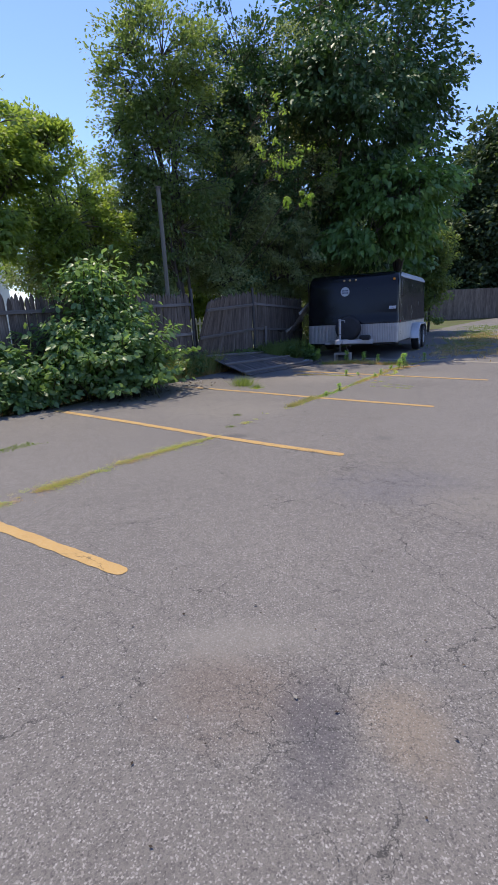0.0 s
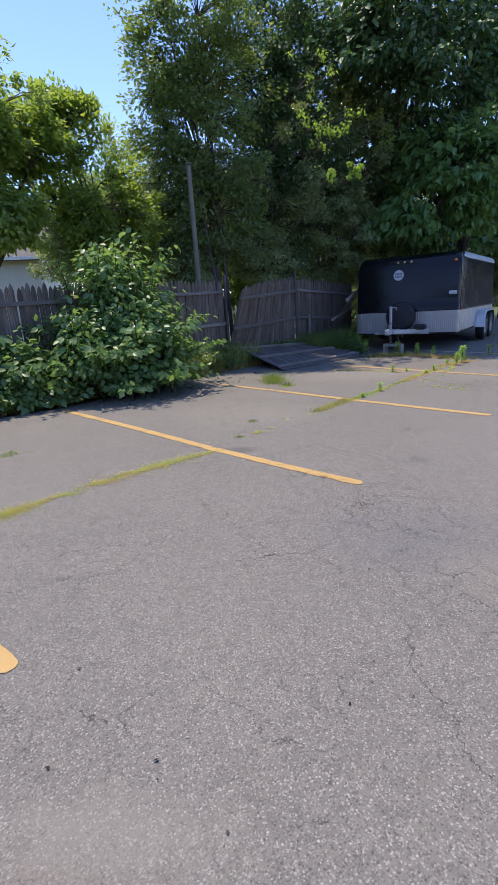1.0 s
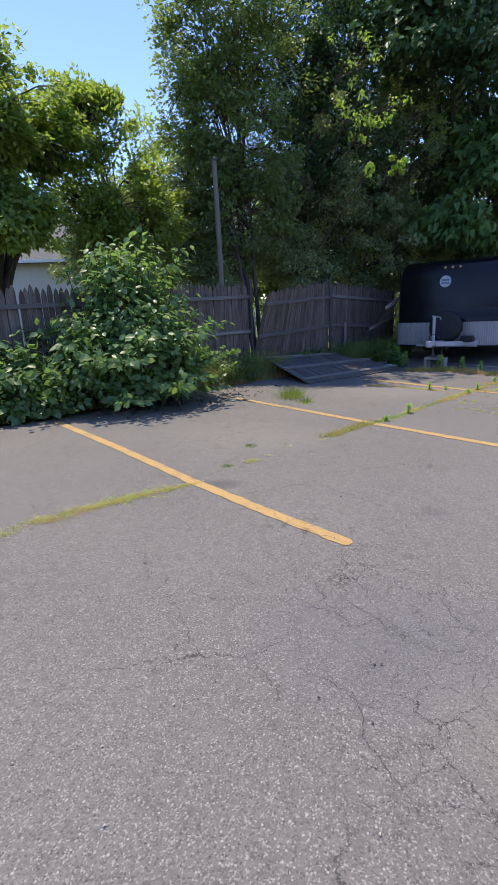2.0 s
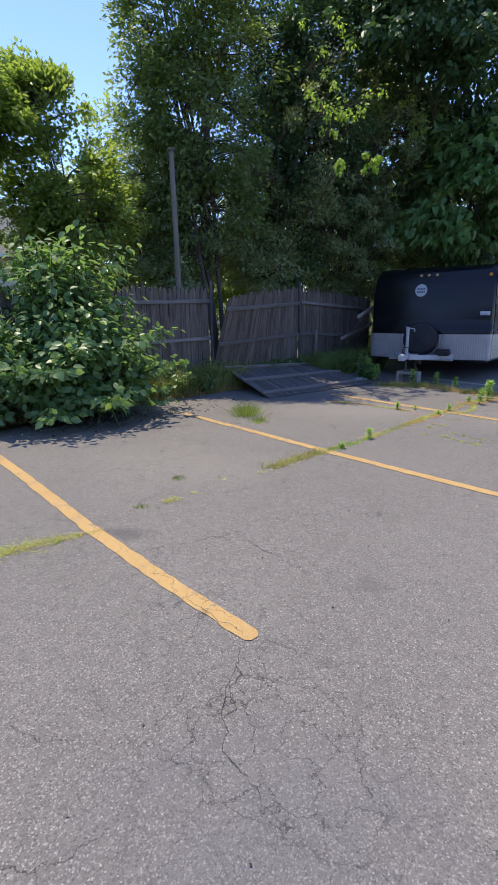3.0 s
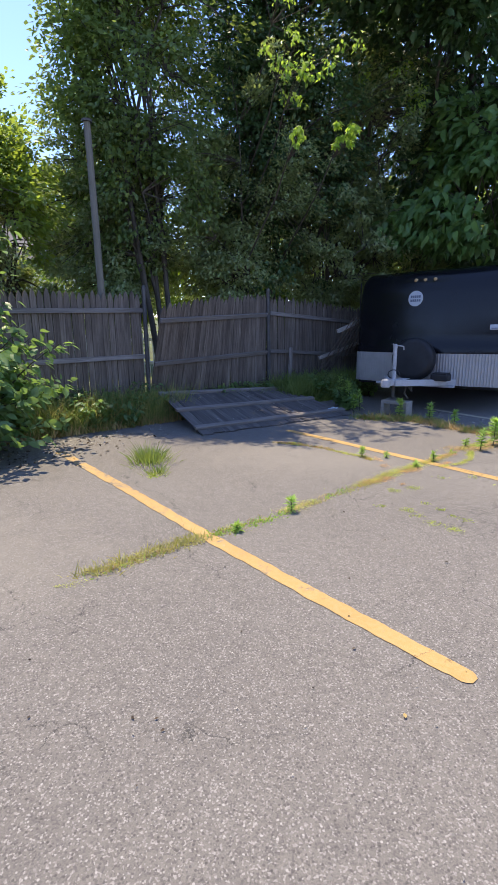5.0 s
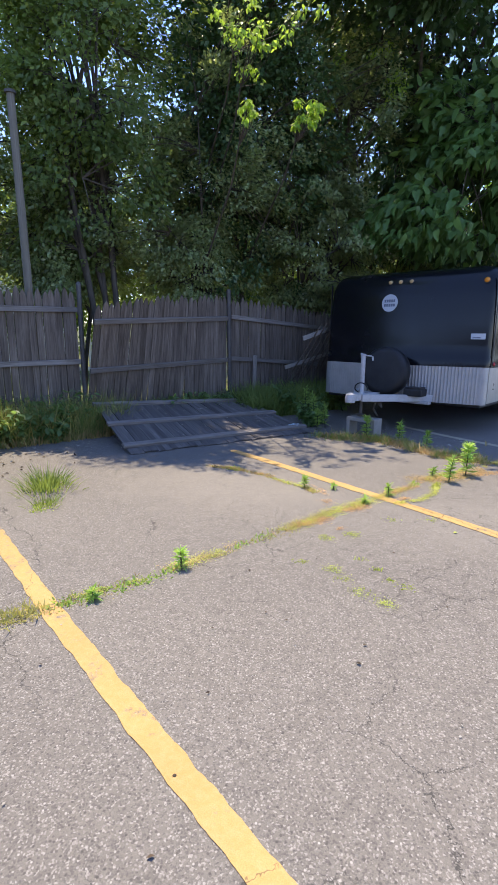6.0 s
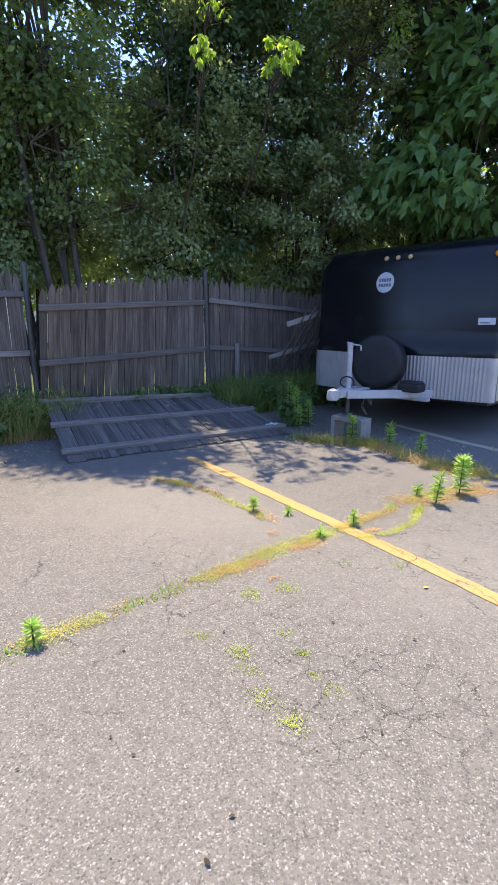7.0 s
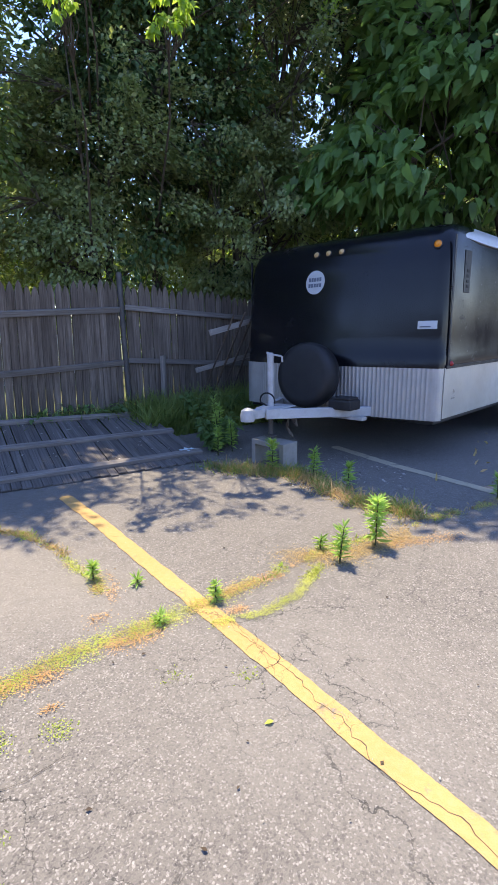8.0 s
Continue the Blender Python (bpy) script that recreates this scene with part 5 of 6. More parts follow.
def strip(s0, s1, d0, d1, count, rng):
    s, d = rng.uniform(s0, s1, count), rng.uniform(d0, d1, count)
    return np.column_stack((CORNER.x + DIR.x * s + OUT.x * d, CORNER.y + DIR.y * s + OUT.y * d)), s, d


rg = np.random.default_rng(5)
sp, s, d = strip(-9.5, -1.9, 0.04, 0.66, 14000, rg)
tall = np.array([noise.noise((a * 1.1, b * 2, 0)) for a, b in zip(s, d)])
blades("grass", sp, np.clip(0.26 + 0.30 * tall + rg.normal(0, 0.07, len(sp)), 0.05, 0.62), GRASS, 6, "long green grass and weeds along the fence foot")
sp, s, d = strip(-2.3, 0.4, 0.04, 0.42, 7000, rg)
blades("grass", sp, np.clip(rg.normal(0.26, 0.09, len(sp)), 0.06, 0.5), GRASS, 7, "green grass below the leaning fence panel")
sp, s, d = strip(-0.1, 1.9, 0.08, 0.80, 8000, rg)
blades("grass", sp, np.clip(rg.normal(0.36, 0.11, len(sp)), 0.08, 0.62), GRASS, 8, "lush green grass between the fence and the fallen panel", width=0.016)
sp, s, d = strip(-4.2, -2.0, 0.10, 0.66, 5000, rg)
blades("grass", sp, np.clip(rg.normal(0.34, 0.12, len(sp)), 0.06, 0.68), GRASS, 28, "tall loose grass beside the fallen fence panel", 0.35, 0.011)
sp, s, d = strip(-4.2, -2.0, 0.20, 0.72, 2600, rg)
blades("grass", sp, np.clip(rg.normal(0.36, 0.13, len(sp)), 0.08, 0.66), OLIVE, 30, "feathery olive grass beside the fallen fence panel", 0.45, 0.006)
sp, s, d = strip(-4.2, -2.0, 0.20, 0.66, 900, rg)
blades("grass", sp, np.clip(rg.normal(0.38, 0.10, len(sp)), 0.1, 0.66), GRASS_DRY, 29, "pale dry grass stalks beside the fallen fence panel", 0.4, 0.006)
sp, s, d = strip(-9.5, -1.9, 0.45, 0.74, 3200, rg)
blades("grass", sp, np.clip(rg.normal(0.12, 0.05, len(sp)), 0.03, 0.3), GRASS_DRY, 9, "short dry grass at the edge of the asphalt")

SEAM = ((-2.6, 2.7), (-2.0, 3.71), (-1.71, 4.15), (-1.13, 4.96), (-0.48, 5.62), (0.2, 6.85), (0.62, 7.40), (1.0, 7.98), (1.45, 8.64), (1.95, 9.42), (2.14, 9.80), (2.37, 10.10), (2.55, 10.36), (2.88, 10.96), (3.08, 11.22), (3.54, 11.75), (4.0, 12.23), (4.7, 12.9))
BRANCH = ((0.80, 10.68), (1.08, 10.67), (1.42, 10.56), (1.66, 10.40), (1.86, 10.32), (1.95, 10.22))
SPUR = ((2.62, 10.16), (2.80, 10.30), (2.92, 10.52), (2.96, 10.85))
MOSS_SPOTS = ((2.11, 8.91, 0.022), (2.30, 8.87, 0.028), (2.36, 8.79, 0.03), (2.49, 8.66, 0.032), (2.62, 8.58, 0.03), (2.44, 9.06, 0.018), (2.72, 8.80, 0.028), (2.63, 8.84, 0.022), (2.55, 8.96, 0.014), (2.87, 9.88, 0.03), (2.60, 9.79, 0.035), (2.35, 9.42, 0.03), (2.20, 9.30, 0.03))
LITTERED = ((1.6, 12.45), (2.0, 12.42), (2.35, 12.50), (2.62, 12.28), (2.90, 12.04), (3.18, 11.86), (3.5, 11.8))


def bare(q):
    """Where the seam through the asphalt is nearly clean."""
    return 0.38 if 5.65 < q[1] < 7.15 and q[0] < 0.6 else 0.12 if q[1] < 4.1 else 0.0


def patchy(points, count, spread, low, high, material, seed, label, threshold=0.0, height=0.03, width=0.008, category="grass"):
    rng = np.random.default_rng(seed)
    p, s = along(points, count, spread, rng)
    keep = np.array([noise.noise((q[0] * 1.9, q[1] * 1.9, seed * 0.37)) + 0.6 * noise.noise((q[0] * 8, q[1] * 8, seed * 0.61)) > threshold + bare(q) for q in p])
    p = p[keep]
    return blades("grass" if category == "grass" else category, p, np.clip(rng.normal(height, height * 0.4, len(p)), low, high), material, seed, label, 0.9, width, category)


patchy(SEAM, 5000, 0.026, 0.004, 0.02, MOSS, 12, "low yellow-green moss and grass along a seam in the asphalt", 0.0, 0.009, 0.010, "moss")
patchy(SEAM, 2600, 0.022, 0.012, 0.07, GRASS_DRY, 13, "dry golden grass along a seam in the asphalt", 0.10, 0.03, 0.006)
patchy(SEAM, 4200, 0.022, 0.015, 0.09, WEED, 14, "short green grass tufts along a seam in the asphalt", 0.30, 0.030, 0.008)
patchy(BRANCH, 700, 0.018, 0.008, 0.06, MOSS, 15, "yellow-green moss in a side crack", -0.15, 0.02, 0.010, "moss")
patchy(BRANCH, 1000, 0.018, 0.01, 0.10, GRASS_DRY, 16, "dry reddish grass in a side crack", 0.0, 0.03, 0.006)
patchy(SPUR, 2200, 0.022, 0.008, 0.05, MOSS, 17, "yellow-green moss in a short crack", -0.3, 0.018, 0.010, "moss")
patchy(LITTERED, 3000, 0.07, 0.02, 0.22, GRASS_DRY, 18, "dry grass where the asphalt meets the trailer's shade", -0.1, 0.08, 0.006)
patchy(LITTERED, 2600, 0.07, 0.02, 0.24, GRASS, 19, "green grass where the asphalt meets the trailer's shade", -0.1, 0.09, 0.007)
patchy(((-2.9, 5.3), (-2.57, 5.68), (-2.2, 6.1)), 1300, 0.06, 0.01, 0.10, GRASS, 24, "thin grass in a crack of the asphalt", 0.05, 0.03, 0.007)
patchy(((-0.5, 6.0), (-0.25, 6.2), (-0.19, 6.83), (0.1, 7.0)), 1500, 0.07, 0.008, 0.08, MOSS, 25, "thin moss spread over dusty asphalt", 0.1, 0.018, 0.010, "moss")
patchy(((5.2, 13.2), (6.4, 15.2), (7.6, 17.6), (9.0, 20.5)), 9000, 0.55, 0.02, 0.22, GRASS_DRY, 26, "yellowed weeds spread over the far asphalt", -0.12, 0.06, 0.02)
patchy(((5.6, 14.4), (7.2, 17.2), (9.2, 21.5), (11.0, 25.0)), 9000, 0.6, 0.02, 0.22, GRASS, 27, "green weeds spread over the far asphalt", 0.0, 0.06, 0.02)


def mat_of_moss(points, count, spread, size, material, seed, label, threshold):
    """Low scraps of moss and dead stalks that lie over a crack."""
    rng = np.random.default_rng(seed)
    p, s = along(points, count, spread, rng)
    keep = np.array([noise.noise((q[0] * 1.5, q[1] * 1.5, seed * 0.31)) + 0.75 * noise.noise((q[0] * 7, q[1] * 7, seed * 0.53)) > threshold + bare(q) for q in p])
    p = p[keep]
    at = np.column_stack((p, rng.uniform(0.004, 0.014, len(p))))
    a = rng.uniform(0, math.tau, len(p))
    out = np.column_stack((np.cos(a), np.sin(a), rng.uniform(0.0, 0.2, len(p))))
    me = leaf_mesh("moss", SMALL, at, out, rng.uniform(0.5, 1.5, len(p)) * size, rng, 0.0, 0.1, 0.9)
    me.materials.append(material)
    return tagged(new("moss", me), label, "moss", kind="stuff")


mat_of_moss(SEAM, 52000, 0.034, 0.0062, MOSS, 81, "yellow-green moss lying along a seam in the asphalt", -0.04)
mat_of_moss(SEAM, 22000, 0.030, 0.007, GRASS_DRY, 82, "golden dead grass lying along a seam in the asphalt", 0.08)
for k, line in enumerate((((-1.30, 4.72), (-0.95, 5.15), (-0.55, 5.52)), ((-2.15, 3.55), (-1.85, 3.95), (-1.62, 4.25)))):
    mat_of_moss(line, 5000, 0.07, 0.0075, LIME, 111 + k, "wide yellow-green moss beside the asphalt seam", 0.10)
    mat_of_moss(line, 3000, 0.06, 0.0075, RUSTY, 121 + k, "rusty dead moss beside the asphalt seam", 0.12)
    mat_of_moss(line, 4000, 0.07, 0.0075, OLIVE, 131 + k, "olive moss beside the asphalt seam", 0.0)
mat_of_moss(((1.5, 8.72), (1.95, 9.42), (2.37, 10.1), (2.58, 10.4)), 6000, 0.040, 0.0070, LIME, 141, "lime-green moss along the asphalt seam", 0.02)
mat_of_moss(BRANCH, 3600, 0.024, 0.0065, GRASS_DRY, 83, "golden dead grass lying in a side crack", 0.0)
mat_of_moss(BRANCH, 3600, 0.022, 0.006, MOSS, 84, "yellow-green moss lying in a side crack", 0.0)
mat_of_moss(SPUR, 3600, 0.018, 0.006, MOSS, 85, "yellow-green moss lying in a short crack", -0.4)
mat_of_moss(((2.75, 10.9), (3.06, 11.0), (3.26, 11.25), (3.5, 11.55)), 9000, 0.06, 0.007, GRASS_DRY, 86, "golden dead grass round upright weeds", -0.25)
mat_of_moss(LITTERED, 5000, 0.08, 0.011, GRASS_DRY, 87, "dead grass where the trailer's shade begins", -0.1)

for k, (line, count, wide) in enumerate(((((1.84, 10.38), (1.98, 10.28), (2.04, 10.12), (2.10, 9.98)), 1500, 0.045), (((2.24, 9.86), (2.32, 9.92), (2.40, 10.02)), 1500, 0.05),
                                         (((1.94, 9.44), (2.06, 9.54), (2.16, 9.66)), 2200, 0.05), (((2.52, 10.36), (2.62, 10.50), (2.76, 10.68), (2.88, 10.84), (3.02, 11.00)), 3600, 0.045),
                                         (((2.64, 10.26), (2.70, 10.32)), 420, 0.03), (((2.22, 9.47), (2.27, 9.51)), 360, 0.025), (((3.1, 11.05), (3.4, 11.3), (3.7, 11.5)), 2400, 0.06))):
    mat_of_moss(line, int(count * 0.6), wide * 0.6, 0.0075, RUSTY, 90 + k, "rusty orange dead moss in the asphalt crack", -0.25)

patchy(((0.50, 7.28), (0.62, 7.42), (0.80, 7.72), (0.99, 7.96)), 850, 0.035, 0.015, 0.10, OLIVE, 51, "olive grass standing where the seam meets a stall line", -0.25, 0.06, 0.006)
patchy(((1.01, 8.0), (1.2, 8.22), (1.33, 8.42), (1.47, 8.64)), 620, 0.030, 0.012, 0.06, WEED, 52, "low green clover along the asphalt seam", -0.1, 0.026, 0.010)
patchy(((0.95, 7.9), (1.2, 8.22), (1.47, 8.64), (1.7, 9.0), (2.0, 9.5)), 1500, 0.034, 0.010, 0.05, OLIVE, 58, "olive grass along the asphalt seam", -0.1, 0.024, 0.006)
patchy(((-1.45, 4.5), (-1.1, 4.98), (-0.75, 5.35)), 1300, 0.05, 0.008, 0.05, LIME, 53, "low yellow-green grass along the asphalt seam", -0.2, 0.02, 0.010)
patchy(((-0.02, 9.20), (0.06, 9.08)), 420, 0.035, 0.01, 0.05, LIME, 54, "low yellow-green grass beside a tuft", -0.5, 0.02, 0.010)
patchy(((0.98, 10.70), (1.12, 10.66)), 420, 0.03, 0.008, 0.04, LIME, 55, "low yellow-green grass in a side crack", -0.5, 0.02, 0.010)
for k, (x, y, r) in enumerate(MOSS_SPOTS):
    rs = np.random.default_rng(600 + k)
    p = np.column_stack((rs.normal(x, r, 170), rs.normal(y, r * 0.8, 170)))
    mat_of_moss(((x - r, y + 0.4 * r), (x, y), (x + r, y - 0.5 * r)), 170, r * 0.9, 0.0064, LIME, 660 + k, "lime-green moss lying flat on the asphalt", -0.12)
    blades("moss", p, np.clip(rs.normal(0.013, 0.006, 170), 0.004, 0.03), LIME, 620 + k, "small patch of lime-green moss on the asphalt", 0.8, 0.008, "moss")


def tuft(x, y, r, height, count, seed, label):
    rng = np.random.default_rng(seed)
    p = np.column_stack((rng.normal(x, r, count), rng.normal(y, r, count)))
    blades("grass_tuft", p, np.clip(rng.normal(height, height * 0.35, count), 0.03, height * 1.7), GRASS if seed % 2 else GRASS_DRY, seed, label, 0.5, 0.006, "grass tuft")


tuft(-0.24, 9.55, 0.09, 0.15, 520, 71, "bright green grass tuft growing through asphalt")
tuft(-0.22, 6.86, 0.03, 0.03, 90, 75, "small green grass tuft growing through asphalt")
tuft(-0.26, 6.18, 0.025, 0.03, 70, 77, "small green grass tuft growing through asphalt")
tuft(0.02, 9.22, 0.05, 0.07, 160, 73, "small green grass tuft growing through asphalt")


def weed(x, y, height, seed, label, leaves=60, leaf=0.07):
    """An upright leafy weed: one stalk with leaves all round, denser at the head."""
    rng = np.random.default_rng(seed)
    thing = empty("weed", Matrix.Translation((x, y, 0)))
    tagged(thing, label, "weed", "weeds in the asphalt")
    bend = rng.normal(0, 0.05, 2) * height
    bm = bmesh.new()
    tube(bm, [(0, 0, -0.02), (bend[0] * 0.4, bend[1] * 0.4, height * 0.5), (bend[0], bend[1], height)], [0.006, 0.005, 0.003], 6)
    part("stalk", bm, TWIG, thing)
    t = np.sort(rng.uniform(0.06, 1.0, leaves)) ** 0.7
    a = np.arange(leaves) * 2.4 + rng.normal(0, 0.3, leaves)
    at = np.column_stack((bend[0] * t, bend[1] * t, height * t))
    out = np.column_stack((np.cos(a), np.sin(a), 0.30 + 2.4 * np.clip(t - 0.62, 0, 1)))
    size = leaf * (0.95 - 0.12 * t) * rng.uniform(0.65, 1.15, leaves)
    me = leaf_mesh("leaves", OVAL, at, unit(out), size, rng, 0.08, 0.22, 0.40)
    me.materials.append(WEED)
    ob = new("leaves", me)
    ob.parent = thing


for i, (x, y, h, n) in enumerate(((3.23, 11.20, 0.30, 90), (3.06, 10.92, 0.23, 60), (2.92, 11.06, 0.08, 24), (2.19, 12.50, 0.27, 70), (2.58, 12.42, 0.24, 60), (2.55, 10.33, 0.09, 40),
                                  (1.84, 10.32, 0.09, 40), (2.38, 10.08, 0.045, 20), (2.09, 10.36, 0.035, 14), (1.46, 8.60, 0.11, 46), (1.18, 8.14, 0.05, 30), (4.02, 12.30, 0.18, 40))):
    weed(x, y, h, 200 + i, "upright bright green weed growing from the seam", int(n * 1.15) + 14, max(0.062, 0.042 + 0.20 * h))
for i, (x, y, h) in enumerate(((1.50, 12.86, 0.26), (1.58, 13.05, 0.30), (1.42, 13.10, 0.40), (1.36, 13.28, 0.42), (1.22, 13.44, 0.50), (2.9, 12.3, 0.18))):
    weed(x, y, h, 240 + i, "leafy green weed beside the fallen fence panel", 80, 0.085)


def herb(x, y, height, seed, label):
    """A low broad-leaved plant of several stalks."""
    rng = np.random.default_rng(seed)
    thing = empty("broad_leaved_weed", Matrix.Translation((x, y, 0)))
    tagged(thing, label, "weed", "weeds along the fence")
    bm = bmesh.new()
    at, out = [], []
    for k in range(9):
        a = rng.uniform(0, math.tau)
        top = np.array((math.cos(a) * height * 0.5, math.sin(a) * height * 0.5, height * rng.uniform(0.6, 1.1)))
        tube(bm, [(0, 0, -0.02), tuple(top * np.array((0.3, 0.3, 0.6))), tuple(top)], [0.005, 0.004, 0.002], 5, False)
        for j in range(26):
            t = rng.uniform(0.2, 1.0)
            d = unit(rng.normal(0, 1, (1, 3)))[0] * np.array((1, 1, 0.4))
            at.append(top * np.array((t ** 1.4, t ** 1.4, t)) + d * 0.02)
            out.append(d)
    part("stalk", bm, TWIG, thing)
    at, out = np.array(at), unit(np.array(out))
    me = leaf_mesh("leaves", OVAL, at, out, rng.uniform(0.05, 0.11, len(at)), rng, 0.15, 0.3, 1.0, face=np.array((0, 0, 0.9)) + 0.5 * unit(at + 1e-3))
    me.materials.append(LEAF_BUSH)
    ob = new("leaves", me)
    ob.parent = thing


rh = random.Random(61)
for i in range(16):
    x, y = at_fence(rh.uniform(0.3, 1.9), rh.uniform(0.15, 0.95))
    herb(x, y, rh.uniform(0.28, 0.5), 500 + i, "leafy green weed between fence and fallen panel")
for i in range(19):
    x, y = at_fence(rh.uniform(-2.2, 0.1), rh.uniform(0.1, 0.32))
    herb(x, y, rh.uniform(0.20, 0.42), 540 + i, "leafy green weed at the foot of the leaning panel")
for i in range(17):
    x, y = at_fence(rh.uniform(-4.4, -2.3), rh.uniform(0.15, 0.7))
    herb(x, y, rh.uniform(0.28, 0.55), 700 + i, "leafy green weed among grass before the fence")
for i, (x, y, h) in enumerate(((1.38, 13.05, 0.24), (1.30, 13.22, 0.32), (1.45, 13.36, 0.28), (-3.9, 7.3, 0.4), (-4.2, 7.0, 0.45), (-3.7, 7.6, 0.35))):
    herb(x, y, h, 580 + i, "leafy green weed at the edge of the asphalt")


def litter(name, points, count, spread, size, material, seed, label):
    """Small flat scraps lying on the ground."""
    rng = np.random.default_rng(seed)
    p, s = along(points, count, spread, rng)
    at = np.column_stack((p, np.full(len(p), 0.007)))
    a = rng.uniform(0, math.tau, len(p))
    out = np.column_stack((np.cos(a), np.sin(a), np.full(len(p), 0.06)))
    me = leaf_mesh(name, SMALL, at, out, rng.uniform(0.5, 1.5, len(p)) * size, rng, 0.0, 0.03, 1.0)
    me.materials.append(material)
    return tagged(new(name, me), label, "litter", kind="stuff")


litter("leaf_litter", ((1.2, 12.5), (2.0, 12.55), (2.6, 12.7), (3.3, 12.6)), 260, 0.22, 0.028, LITTER, 301, "pale scraps of dead leaf by the trailer tongue")
litter("leaf_litter", ((-3.6, 7.7), (-2.6, 8.0), (-1.7, 9.4), (-1.2, 10.6), (-0.5, 11.2)), 320, 0.16, 0.028, LITTER, 302, "pale scraps of dead leaf along the weeds")
litter("leaf_litter", ((-2.6, 8.2), (-1.6, 9.2), (-1.0, 10.3)), 260, 0.25, 0.035, DEBRIS, 303, "dark dead leaves on the asphalt below the shrub")
litter("grit", ((0.0, 1.0), (0.8, 3.5), (1.6, 6.0), (2.4, 8.5), (2.8, 10.5)), 150, 0.9, 0.016, DEBRIS, 304, "dark bits of grit and twig on the asphalt")
litter("grit", ((0.0, 1.0), (0.8, 3.5), (1.6, 6.0), (2.4, 8.5), (2.8, 10.5)), 220, 0.9, 0.010, LITTER, 305, "pale bits of grit on the asphalt")


def panel_litter():
    """Scraps of dead leaf lying on the fallen panel."""
    rng = np.random.default_rng(333)
    n = 150
    u, v = rng.uniform(0.05, 0.95, (n, 1)) ** 0.7, rng.uniform(0.05, 0.95, (n, 1))
    fl, fr, bl, br = (np.array(p) for p in ((-0.17, 10.80, 0.012), (1.475, 12.645, 0.012), (-1.16, 11.64, 0.36), (0.20, 13.66, 0.22)))
    at = (fl * (1 - u) + fr * u) * (1 - v) + (bl * (1 - u) + br * u) * v + np.array((0.0, 0.0, 0.016))
    a = rng.uniform(0, math.tau, n)
    me = leaf_mesh("leaf_litter", SMALL, at, np.column_stack((np.cos(a), np.sin(a), np.full(n, 0.05))), rng.uniform(0.012, 0.04, n), rng, 0.0, 0.05)
    me.materials.append(LITTER)
    tagged(new("leaf_litter", me), "pale scraps of dead leaf on the fallen fence panel", "litter", kind="stuff")


panel_litter()


def fallen_leaf(x, y, size, turn, material, label):
    bm = bmesh.new()
    form, tris = OVAL
    v = [bm.verts.new(p * size) for p in form]
    for t in tris:
        bm.faces.new([v[k] for k in t])
    ob = new("fallen_leaf", mesh_of("fallen_leaf", bm, material))
    ob.matrix_world = pose(x, y, 0.008, 5, 2, turn)
    tagged(ob, label, "leaf", "fallen leaves")


fallen_leaf(2.54, 8.05, 0.028, 60, DEBRIS, "curled dark brown leaf lying on asphalt")
fallen_leaf(2.30, 6.72, 0.028, 10, GRASS_DRY, "small tan leaf lying on asphalt")
fallen_leaf(3.04, 9.69, 0.035, 130, LIME, "small yellow leaf lying on asphalt")
fallen_leaf(0.30, 1.56, 0.030, 20, LITTER, "pale scrap lying on a dark stain")
bm = bmesh.new()
bmesh.ops.create_icosphere(bm, subdivisions=3, radius=0.09)
for v in bm.verts:
    v.co += v.co.normalized() * 0.05 * noise.noise(v.co * 22)
    v.co.z = max(0.0, v.co.z * 0.55)
ob = new("crumpled_bag", mesh_of("crumpled_bag", bm, PLASTIC, True, 25))
ob.matrix_world = pose(1.22, 12.72, 0.045)
tagged(ob, "crumpled pale blue plastic bag on the fallen panel", "litter")

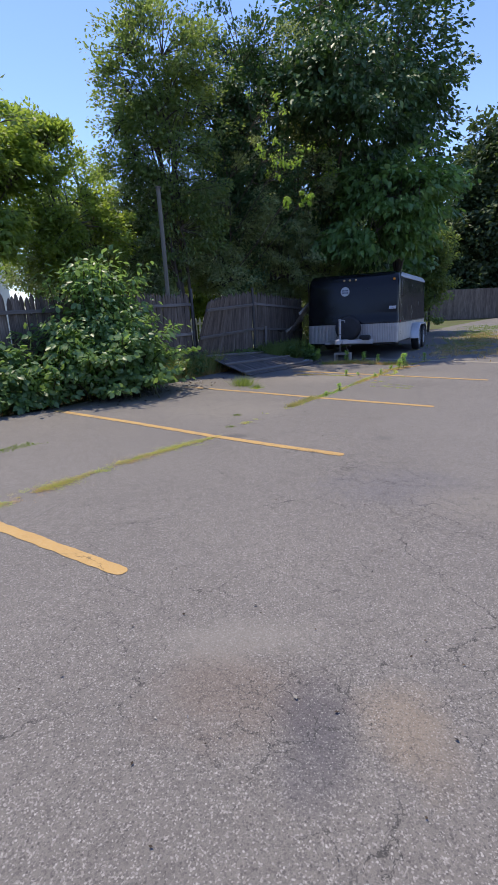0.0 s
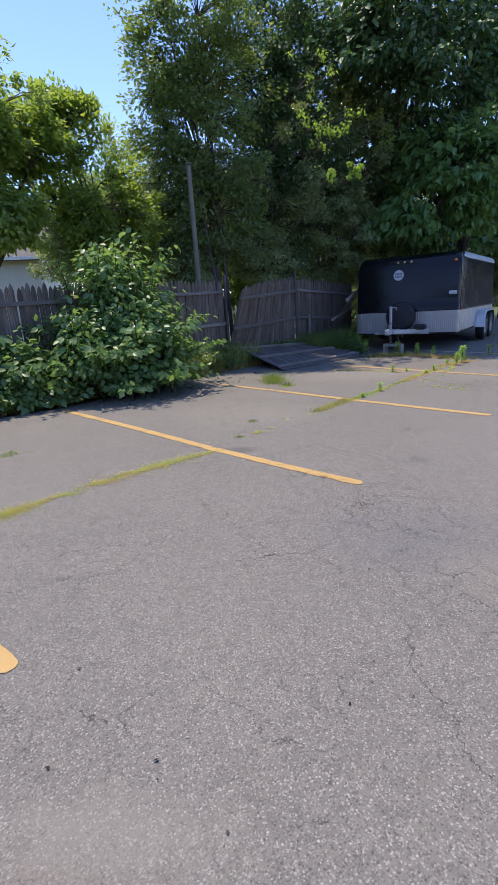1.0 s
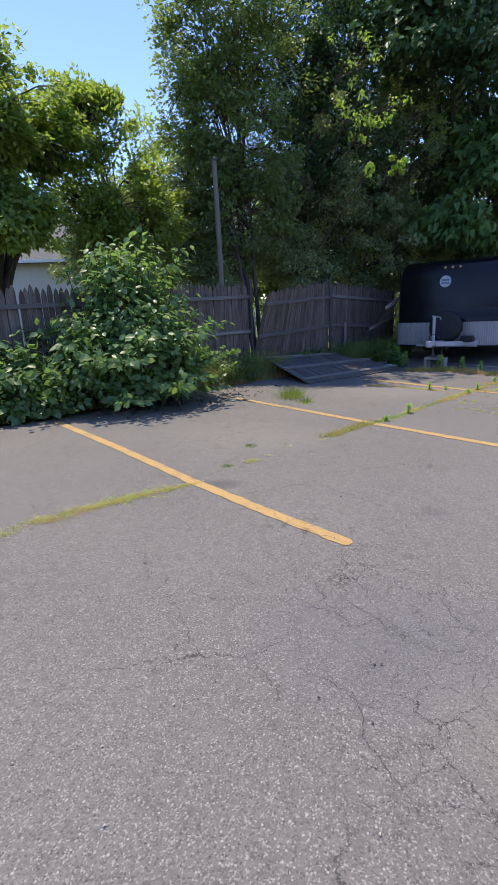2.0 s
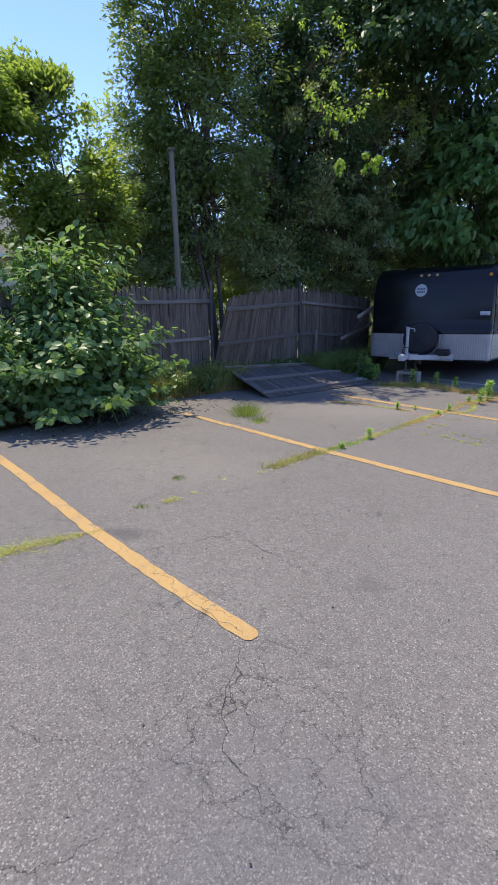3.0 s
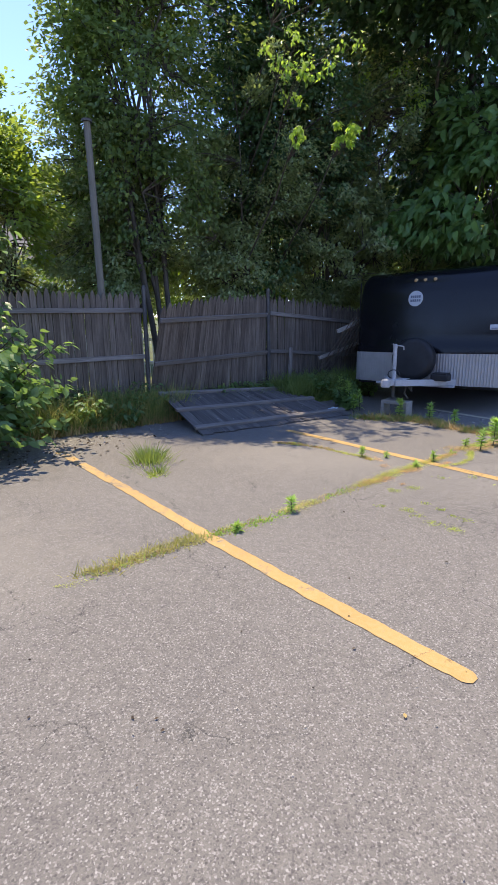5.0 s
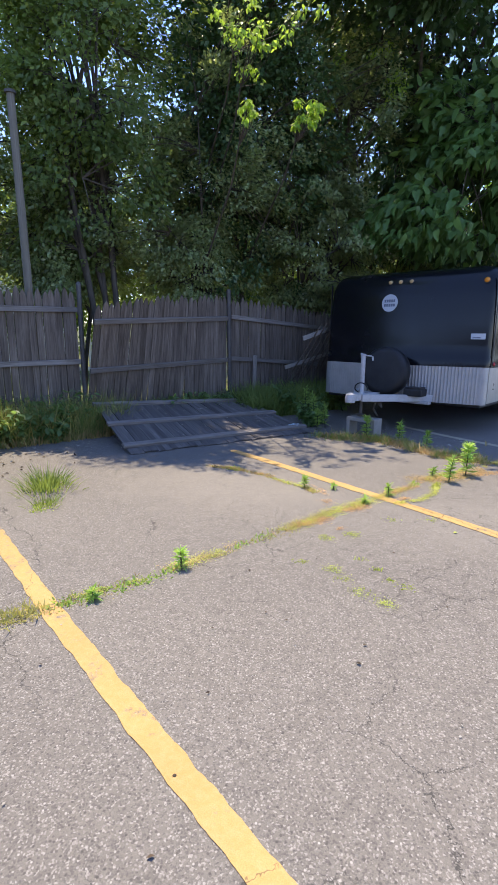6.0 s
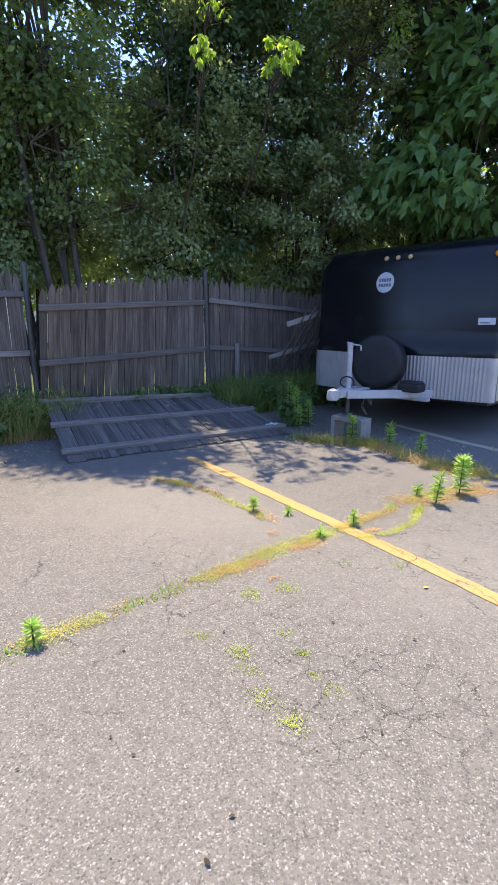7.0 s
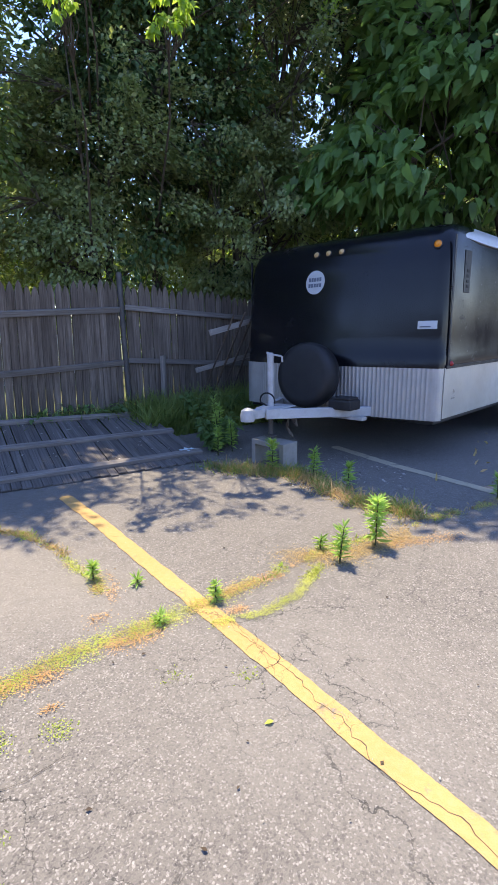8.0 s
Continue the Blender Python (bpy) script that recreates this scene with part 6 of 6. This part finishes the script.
# ---- yard, house and far fence ----


def house():
    """The neighbour's house: boarded wall, gable roof and one window."""
    m = Matrix.Translation((-10.4, 20.4, 0)) @ Matrix.Rotation(radians(22), 4, 'Z')
    thing = empty("house", m)
    tagged(thing, "cream clapboard house with grey shingle roof behind trees", "house")
    w, d, h = 9.0, 7.0, 3.2
    bm = bmesh.new()
    box(bm, -w, 0, 0, 0, d, h)
    wall = part("wall", bm, SIDING, thing)
    shared = None
    for k in range(16):
        bm = bmesh.new()
        v = [bm.verts.new(p) for p in ((-w, -0.004, 0), (0.004, -0.004, 0), (0.004, -0.03, 0), (-w, -0.03, 0), (-w, -0.004, 0.2), (0.004, -0.004, 0.2), (0.004, -0.012, 0.2), (-w, -0.012, 0.2))]
        for f in ((3, 2, 1, 0), (4, 5, 6, 7), (2, 3, 7, 6), (1, 2, 6, 5), (0, 1, 5, 4), (3, 0, 4, 7)):
            bm.faces.new([v[i] for i in f])
        if shared is None:
            shared = mesh_of("clapboard", bm, SIDING)
        else:
            bm.free()
        ob = new("clapboard", shared)
        ob.parent = wall
        ob.matrix_local = Matrix.Translation((0, 0, k * 0.2))
    bm = bmesh.new()
    prof = ((-0.45, h - 0.12), (-0.45, h + 0.05), (d / 2, h + 2.2), (d + 0.45, h + 0.05), (d + 0.45, h - 0.12), (d / 2, h + 2.0))
    a = [bm.verts.new((-w - 0.3, y, z)) for y, z in prof]
    b = [bm.verts.new((0.3, y, z)) for y, z in prof]
    bm.faces.new(a)
    bm.faces.new(b[::-1])
    for i in range(6):
        j = (i + 1) % 6
        bm.faces.new((a[j], a[i], b[i], b[j]))
    bmesh.ops.recalc_face_normals(bm, faces=bm.faces)
    part("roof", bm, SHINGLE, thing)
    bm = bmesh.new()
    f = [bm.verts.new(p) for p in ((0, 0, h), (0, d, h), (0, d / 2, h + 2.0), (-0.15, 0, h), (-0.15, d, h), (-0.15, d / 2, h + 2.0))]
    bm.faces.new(f[:3])
    bm.faces.new(f[3:][::-1])
    part("gable", bm, SIDING, thing)
    bm = bmesh.new()
    box(bm, -0.06, -0.05, 0, 0.05, 0.06, h, 0.004)
    part("corner_board", bm, WHITE_TRIM, thing, "white corner board")
    bm = bmesh.new()
    box(bm, -w - 0.3, -0.52, h - 0.08, 0.3, -0.42, h + 0.04, 0.01)
    part("gutter", bm, WHITE_TRIM, thing, "white gutter")


house()


def yard_fence():
    thing = empty("white_picket_fence", Matrix.Translation((-6.4, 15.9, 0)) @ Matrix.Rotation(radians(28), 4, 'Z'))
    tagged(thing, "low white picket fence in the yard behind", "fence")
    for z in (0.25, 0.85):
        bm = bmesh.new()
        box(bm, 0, 0.012, z, 6.0, 0.05, z + 0.08, 0.004)
        part("rail", bm, WHITE_TRIM, thing)
    bm = bmesh.new()
    v = [(-0.035, 0.02), (0.035, 0.02), (0.035, 1.02), (0, 1.10), (-0.035, 1.02)]
    a = [bm.verts.new((x, -0.01, z)) for x, z in v]
    b = [bm.verts.new((x, 0.01, z)) for x, z in v]
    bm.faces.new(a)
    bm.faces.new(b[::-1])
    for i in range(5):
        bm.faces.new((a[(i + 1) % 5], a[i], b[i], b[(i + 1) % 5]))
    me = mesh_of("picket", bm, WHITE_TRIM)
    for k in range(40):
        ob = new("picket", me)
        ob.parent = thing
        ob.matrix_local = Matrix.Translation((0.08 + k * 0.15, 0, 0))


yard_fence()


def far_fence():
    """The boarded fence that closes the lot at its far end."""
    bm = bmesh.new()
    box(bm, -0.07, -0.01, 0, 0.07, 0.01, 1.83, 0.004)
    board = mesh_of("board", bm, PICKET)
    for k in range(11):
        thing = empty("boarded_fence", Matrix.Translation((5.0 + k * 2.44, 33.4, 0)))
        tagged(thing, "brown boarded fence section in shade at the lot's end", "fence", "far fence sections")
        for z in (0.3, 1.5):
            bm = bmesh.new()
            box(bm, -0.02, 0.012, z, 2.42, 0.05, z + 0.09, 0.004)
            part("rail", bm, RAIL, thing)
        for j in range(17):
            ob = new("board", board)
            ob.parent = thing
            ob.matrix_local = Matrix.Translation((0.07 + j * 0.1435, 0, 0.02 * noise.noise((k * 3.1, j * 0.4, 0))))


far_fence()

# unseen wall, added so that the trailer's black paint reflects something dark
bm = bmesh.new()
box(bm, -34, -16.4, -0.05, 44, -16.0, 6.0)
tagged(new("unseen_wall", mesh_of("unseen_wall", bm, painted("brown_render", (0.13, 0.11, 0.095), 0.85, 0.5, (0.08, 0.07, 0.06), 0.0, 0.25, 1.5))), "plain brown wall added out of view to darken reflections on the trailer", "wall", kind="structure")
